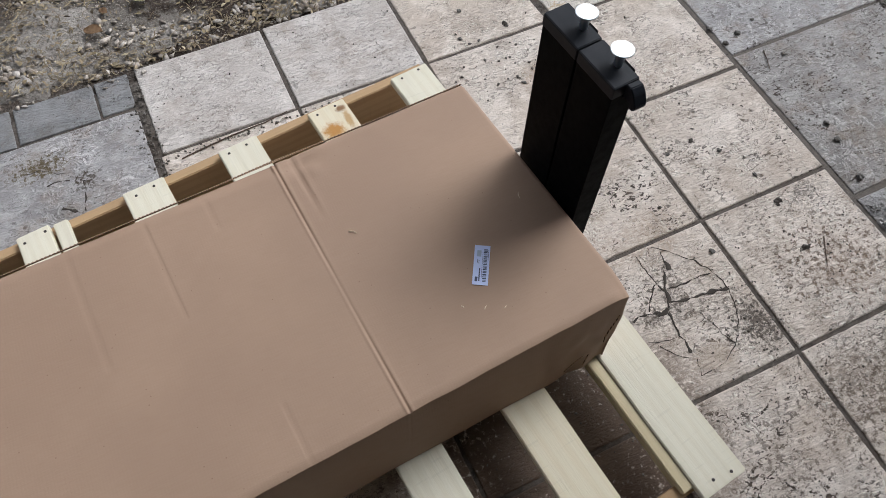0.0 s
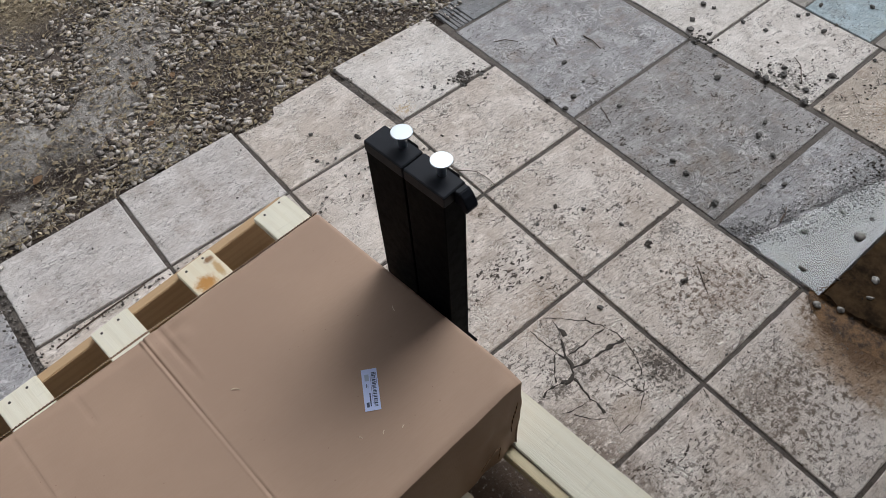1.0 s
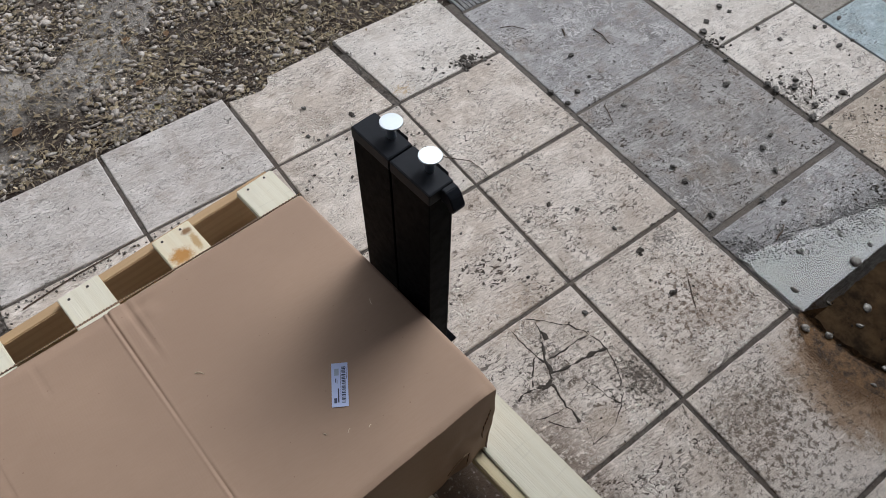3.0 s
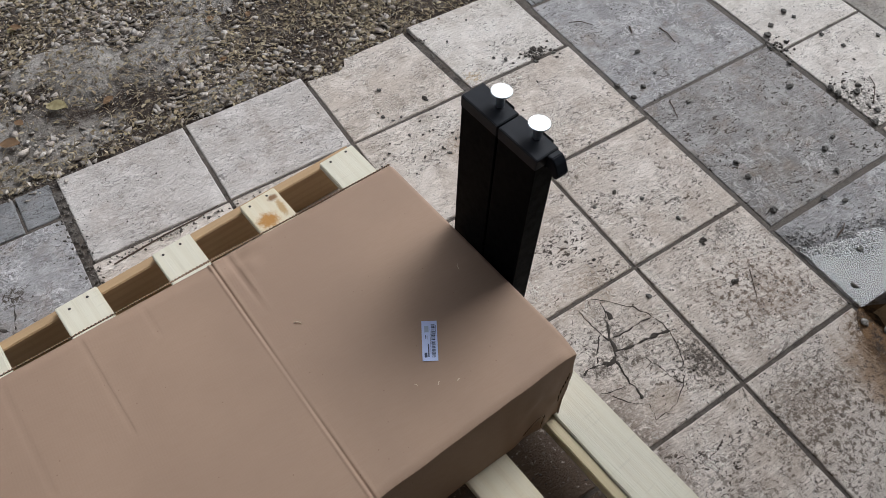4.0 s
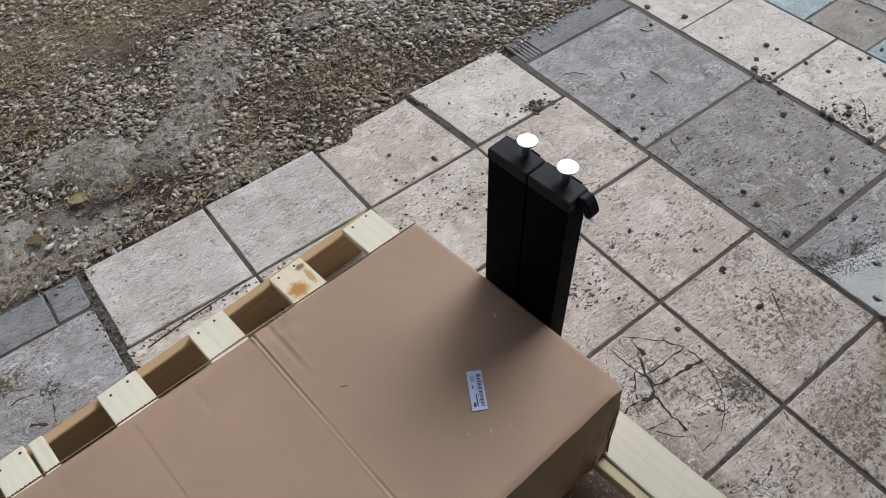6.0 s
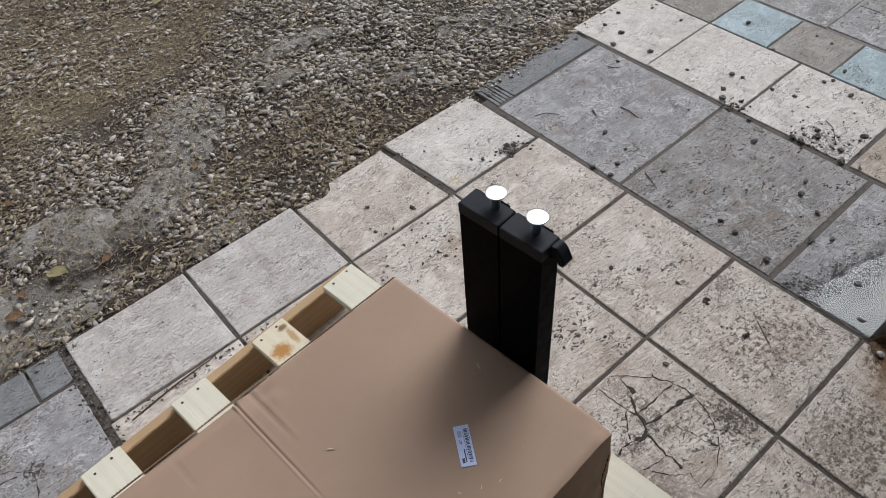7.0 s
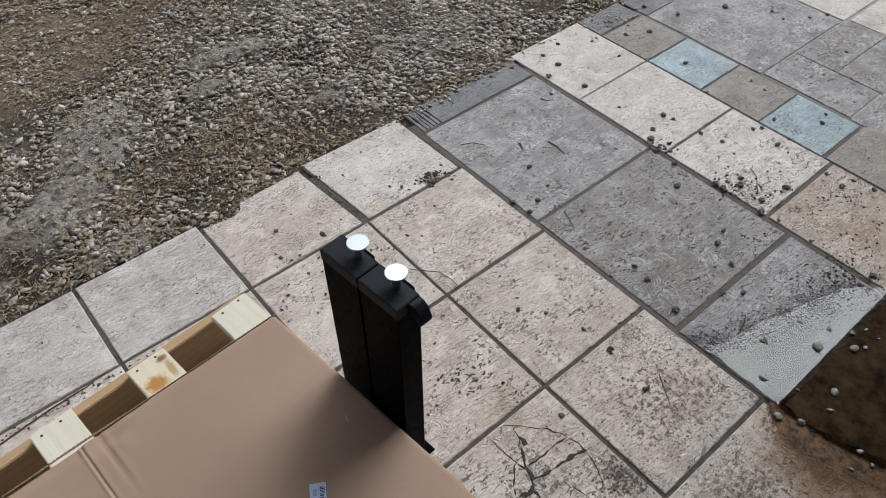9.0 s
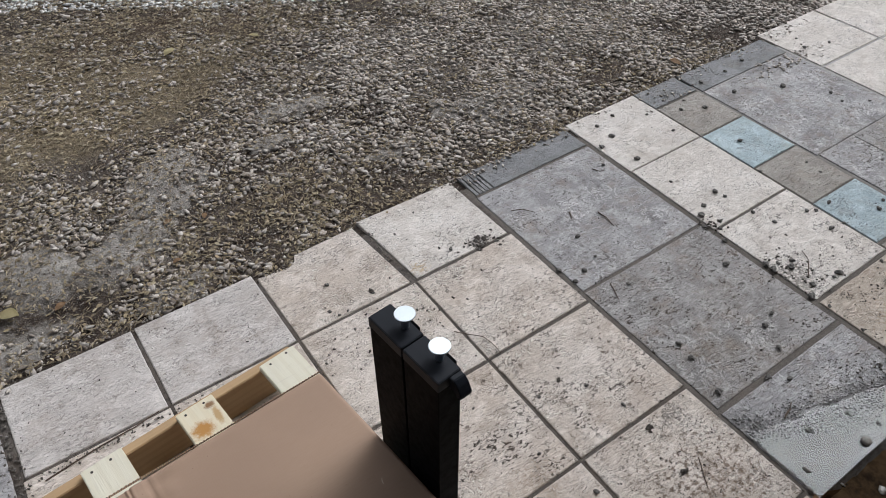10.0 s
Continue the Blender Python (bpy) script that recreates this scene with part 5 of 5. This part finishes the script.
lay_tile([(0.014, 0.8205), (0.408, 0.8225), (0.404, 1.180), (-0.012, 1.188)], M_PALE)
# grey pavers beyond the cream field, down under the puddle
GX = [0.434, 1.010]
for y0, y1 in ((0.455, 1.043), (-0.108, 0.446), (-0.68, -0.122), (-1.25, -0.69), (-1.82, -1.26), (-2.4, -1.83)):
    lay_tile(rect(GX[0] - (0.008 if y0 < -0.2 else 0.002), GX[1], y0, y1), M_GREY_WARM if y0 == -0.108 else M_GREY, lift=-0.0008)
for i in range(5):
    lay_tile(rect(0.443 + 0.0165 * i, 0.4575 + 0.0165 * i, 1.053, 1.186), M_SLATE, lift=-0.001)
lay_tile(rect(0.528, 1.012, 1.053, 1.188), M_SLATE)
# pale column
for y0, y1, mat in ((0.819, 1.205, M_PALE), (0.401, 0.811, M_PALE), (-0.014, 0.392, M_PALE), (-0.440, -0.030, M_ORANGE), (-0.86, -0.452, M_ORANGE), (-1.28, -0.872, M_CREAM), (-1.7, -1.29, M_CREAM)):
    lay_tile(rect(1.030, 1.442, y0 - 0.002, y1 + 0.002), mat)
# small coloured pavers
for y0, y1, mat in ((1.072, 1.205, M_SLATE), (0.818, 1.060, M_TAUPE), (0.551, 0.810, M_BLUE), (0.287, 0.543, M_TAUPE), (0.022, 0.279, M_BLUE), (-0.240, 0.006, M_TAUPE), (-0.50, -0.256, M_BLUE), (-0.76, -0.512, M_TAUPE), (-1.02, -0.77, M_BLUE)):
    lay_tile(rect(1.449, 1.717 if y1 > 0.02 else 1.740, y0 - 0.002, y1 + 0.002), mat)
# grey field farther off
for x0, x1, y0, y1, mat in ((1.732, 2.350, 1.050, 1.200, M_SLATE), (1.732, 2.350, 0.456, 1.040, M_GREY), (1.740, 1.972, 0.074, 0.448, M_GREY), (1.978, 2.385, 0.264, 0.448, M_GREY_WARM), (1.978, 2.385, 0.064, 0.258, M_GREY_WARM), (1.730, 2.000, -0.100, 0.062, M_GREY), (2.010, 2.385, -0.100, 0.056, M_GREY), (1.755, 2.100, -0.46, -0.112, M_TAUPE), (2.112, 2.385, -0.46, -0.112, M_GREY), (1.755, 2.385, -1.05, -0.472, M_GREY)):
    lay_tile(rect(x0 - 0.003, x1 + 0.002, y0 - 0.003, y1 + 0.002), mat)
for i in range(4):
    for j in range(5):
        x0, y0 = 2.368 + 0.49 * i, 0.866 - 0.42 * j
        if j > 1 and i == 0:
            x0 += 0.03
        lay_tile(rect(x0, 2.848 + 0.49 * i, y0, (1.24 if j == 0 else y0 + 0.41)), M_PALE if (i + j) % 4 != 3 else M_GREY)
# grey pavers at the other end
lay_tile(rect(-1.365, -1.270, 1.014, 1.152), M_SLATE)
lay_tile(rect(-1.60, -1.372, 1.010, 1.150), M_SLATE)
lay_tile(rect(-1.95, -1.608, 1.008, 1.150), M_SLATE)
for x0, x1, y0, y1, mat in ((-1.86, -1.272, 0.43, 1.004, M_GREY), (-1.86, -1.272, -0.15, 0.42, M_GREY), (-1.86, -1.272, -0.73, -0.16, M_GREY), (-1.86, -1.272, -1.31, -0.74, M_GREY), (-2.45, -1.87, 0.43, 1.15, M_GREY), (-2.45, -1.87, -0.15, 0.42, M_GREY), (-2.45, -1.87, -0.73, -0.16, M_CREAM)):
    ob = lay_tile(rect(x0, x1, y0, y1), mat)
    if (x0, y0) == (-1.86, 0.43):
        SPLIT = ob


def add_crack(points, w0, w1, tile=None):
    """A ragged crack packed with dirt, lying in a paver's face."""
    tile = tile or CRACKED
    pts = []
    for (x0, y0), (x1, y1) in zip(points, points[1:]):
        n = max(2, int(math.hypot(x1 - x0, y1 - y0) / 0.006))
        pts += [Vector((x0 + (x1 - x0) * i / n, y0 + (y1 - y0) * i / n, 0)) for i in range(n)]
    pts.append(Vector((*points[-1], 0)))
    pts = [p + 0.0055 * Vector((noise.noise(p * 50), noise.noise(p * 45 + Vector((3, 8, 1))), 0)) for p in pts]
    bm = bmesh.new()
    rows = []
    for i, p in enumerate(pts):
        d = (pts[min(i + 1, len(pts) - 1)] - pts[max(i - 1, 0)]).normalized()
        s = Vector((-d.y, d.x, 0))
        t = i / (len(pts) - 1)
        w = 0.8 * (w0 + (w1 - w0) * t) * max(0.12, 0.75 + 1.6 * noise.noise(p * 55 + Vector((0, 0, 7))))
        q = p - tile.location
        rows.append([bm.verts.new(q + s * w + Vector((0, 0, 0.0006))), bm.verts.new(q + Vector((0, 0, 0.0016))), bm.verts.new(q - s * w + Vector((0, 0, 0.0006)))])
    for a, b in zip(rows, rows[1:]):
        for j in range(2):
            bm.faces.new((a[j], a[j + 1], b[j + 1], b[j]))
    bmesh.ops.recalc_face_normals(bm, faces=bm.faces[:])
    part("crack", bm, M_CRACK, tile)


add_crack([(-0.152, -0.033), (-0.158, -0.055), (-0.175, -0.084), (-0.191, -0.113), (-0.202, -0.13), (-0.207, -0.157), (-0.222, -0.178)], 0.0028, 0.0046)
add_crack([(-0.160, -0.059), (-0.159, -0.074), (-0.160, -0.090)], 0.005, 0.009)
add_crack([(-0.214, -0.164), (-0.193, -0.172), (-0.153, -0.178), (-0.107, -0.183), (-0.087, -0.189), (-0.056, -0.195)], 0.0046, 0.0052)
add_crack([(-0.110, -0.184), (-0.087, -0.189), (-0.070, -0.192)], 0.006, 0.008)
add_crack([(-0.196, -0.135), (-0.169, -0.136), (-0.128, -0.136), (-0.093, -0.138), (-0.069, -0.14)], 0.003, 0.0016)
add_crack([(-0.165, -0.014), (-0.132, -0.043), (-0.094, -0.086), (-0.068, -0.13), (-0.056, -0.166), (-0.055, -0.198)], 0.0014, 0.0022)
add_crack([(-0.055, -0.198), (-0.066, -0.235), (-0.084, -0.276), (-0.112, -0.313), (-0.142, -0.336), (-0.177, -0.354), (-0.212, -0.359), (-0.251, -0.358)], 0.0014, 0.001)
add_crack([(-0.225, -0.177), (-0.245, -0.181), (-0.269, -0.174), (-0.304, -0.169), (-0.323, -0.173)], 0.006, 0.0034)
add_crack([(-0.226, -0.176), (-0.246, -0.184), (-0.258, -0.184)], 0.008, 0.010)
add_crack([(-0.231, -0.184), (-0.233, -0.214), (-0.237, -0.24), (-0.242, -0.254), (-0.234, -0.269), (-0.24, -0.292), (-0.241, -0.303)], 0.0034, 0.0048)
add_crack([(-0.219, -0.017), (-0.218, -0.046), (-0.216, -0.084), (-0.214, -0.111), (-0.206, -0.132)], 0.0012, 0.0028)
add_crack([(-0.251, -0.358), (-0.241, -0.328), (-0.236, -0.319)], 0.0012, 0.0012)
add_crack([(-0.158, -0.219), (-0.154, -0.243), (-0.144, -0.278), (-0.137, -0.307), (-0.126, -0.322)], 0.0010, 0.0022)
add_crack([(-0.226, -0.013), (-0.262, -0.048)], 0.0012, 0.0010)
add_crack([(-0.323, -0.233), (-0.288, -0.246), (-0.248, -0.254)], 0.0010, 0.0018)
add_crack([(-0.299, -0.256), (-0.276, -0.289), (-0.249, -0.31)], 0.0012, 0.0010)
add_crack([(-0.219, -0.107), (-0.25, -0.138), (-0.277, -0.166)], 0.0020, 0.0030)
add_crack([(-0.231, -0.249), (-0.187, -0.245), (-0.159, -0.238)], 0.0012, 0.0008)
add_crack([(-1.556, 0.838), (-1.525, 0.844), (-1.496, 0.830)], 0.003, 0.004, SPLIT)
add_crack([(-1.60, 0.905), (-1.564, 0.898), (-1.508, 0.86), (-1.462, 0.817), (-1.439, 0.808)], 0.0016, 0.0016, SPLIT)
add_crack([(-1.462, 0.817), (-1.465, 0.768), (-1.477, 0.72)], 0.0016, 0.0026, SPLIT)
add_crack([(-1.532, 0.75), (-1.51, 0.734), (-1.49, 0.72)], 0.006, 0.010, SPLIT)
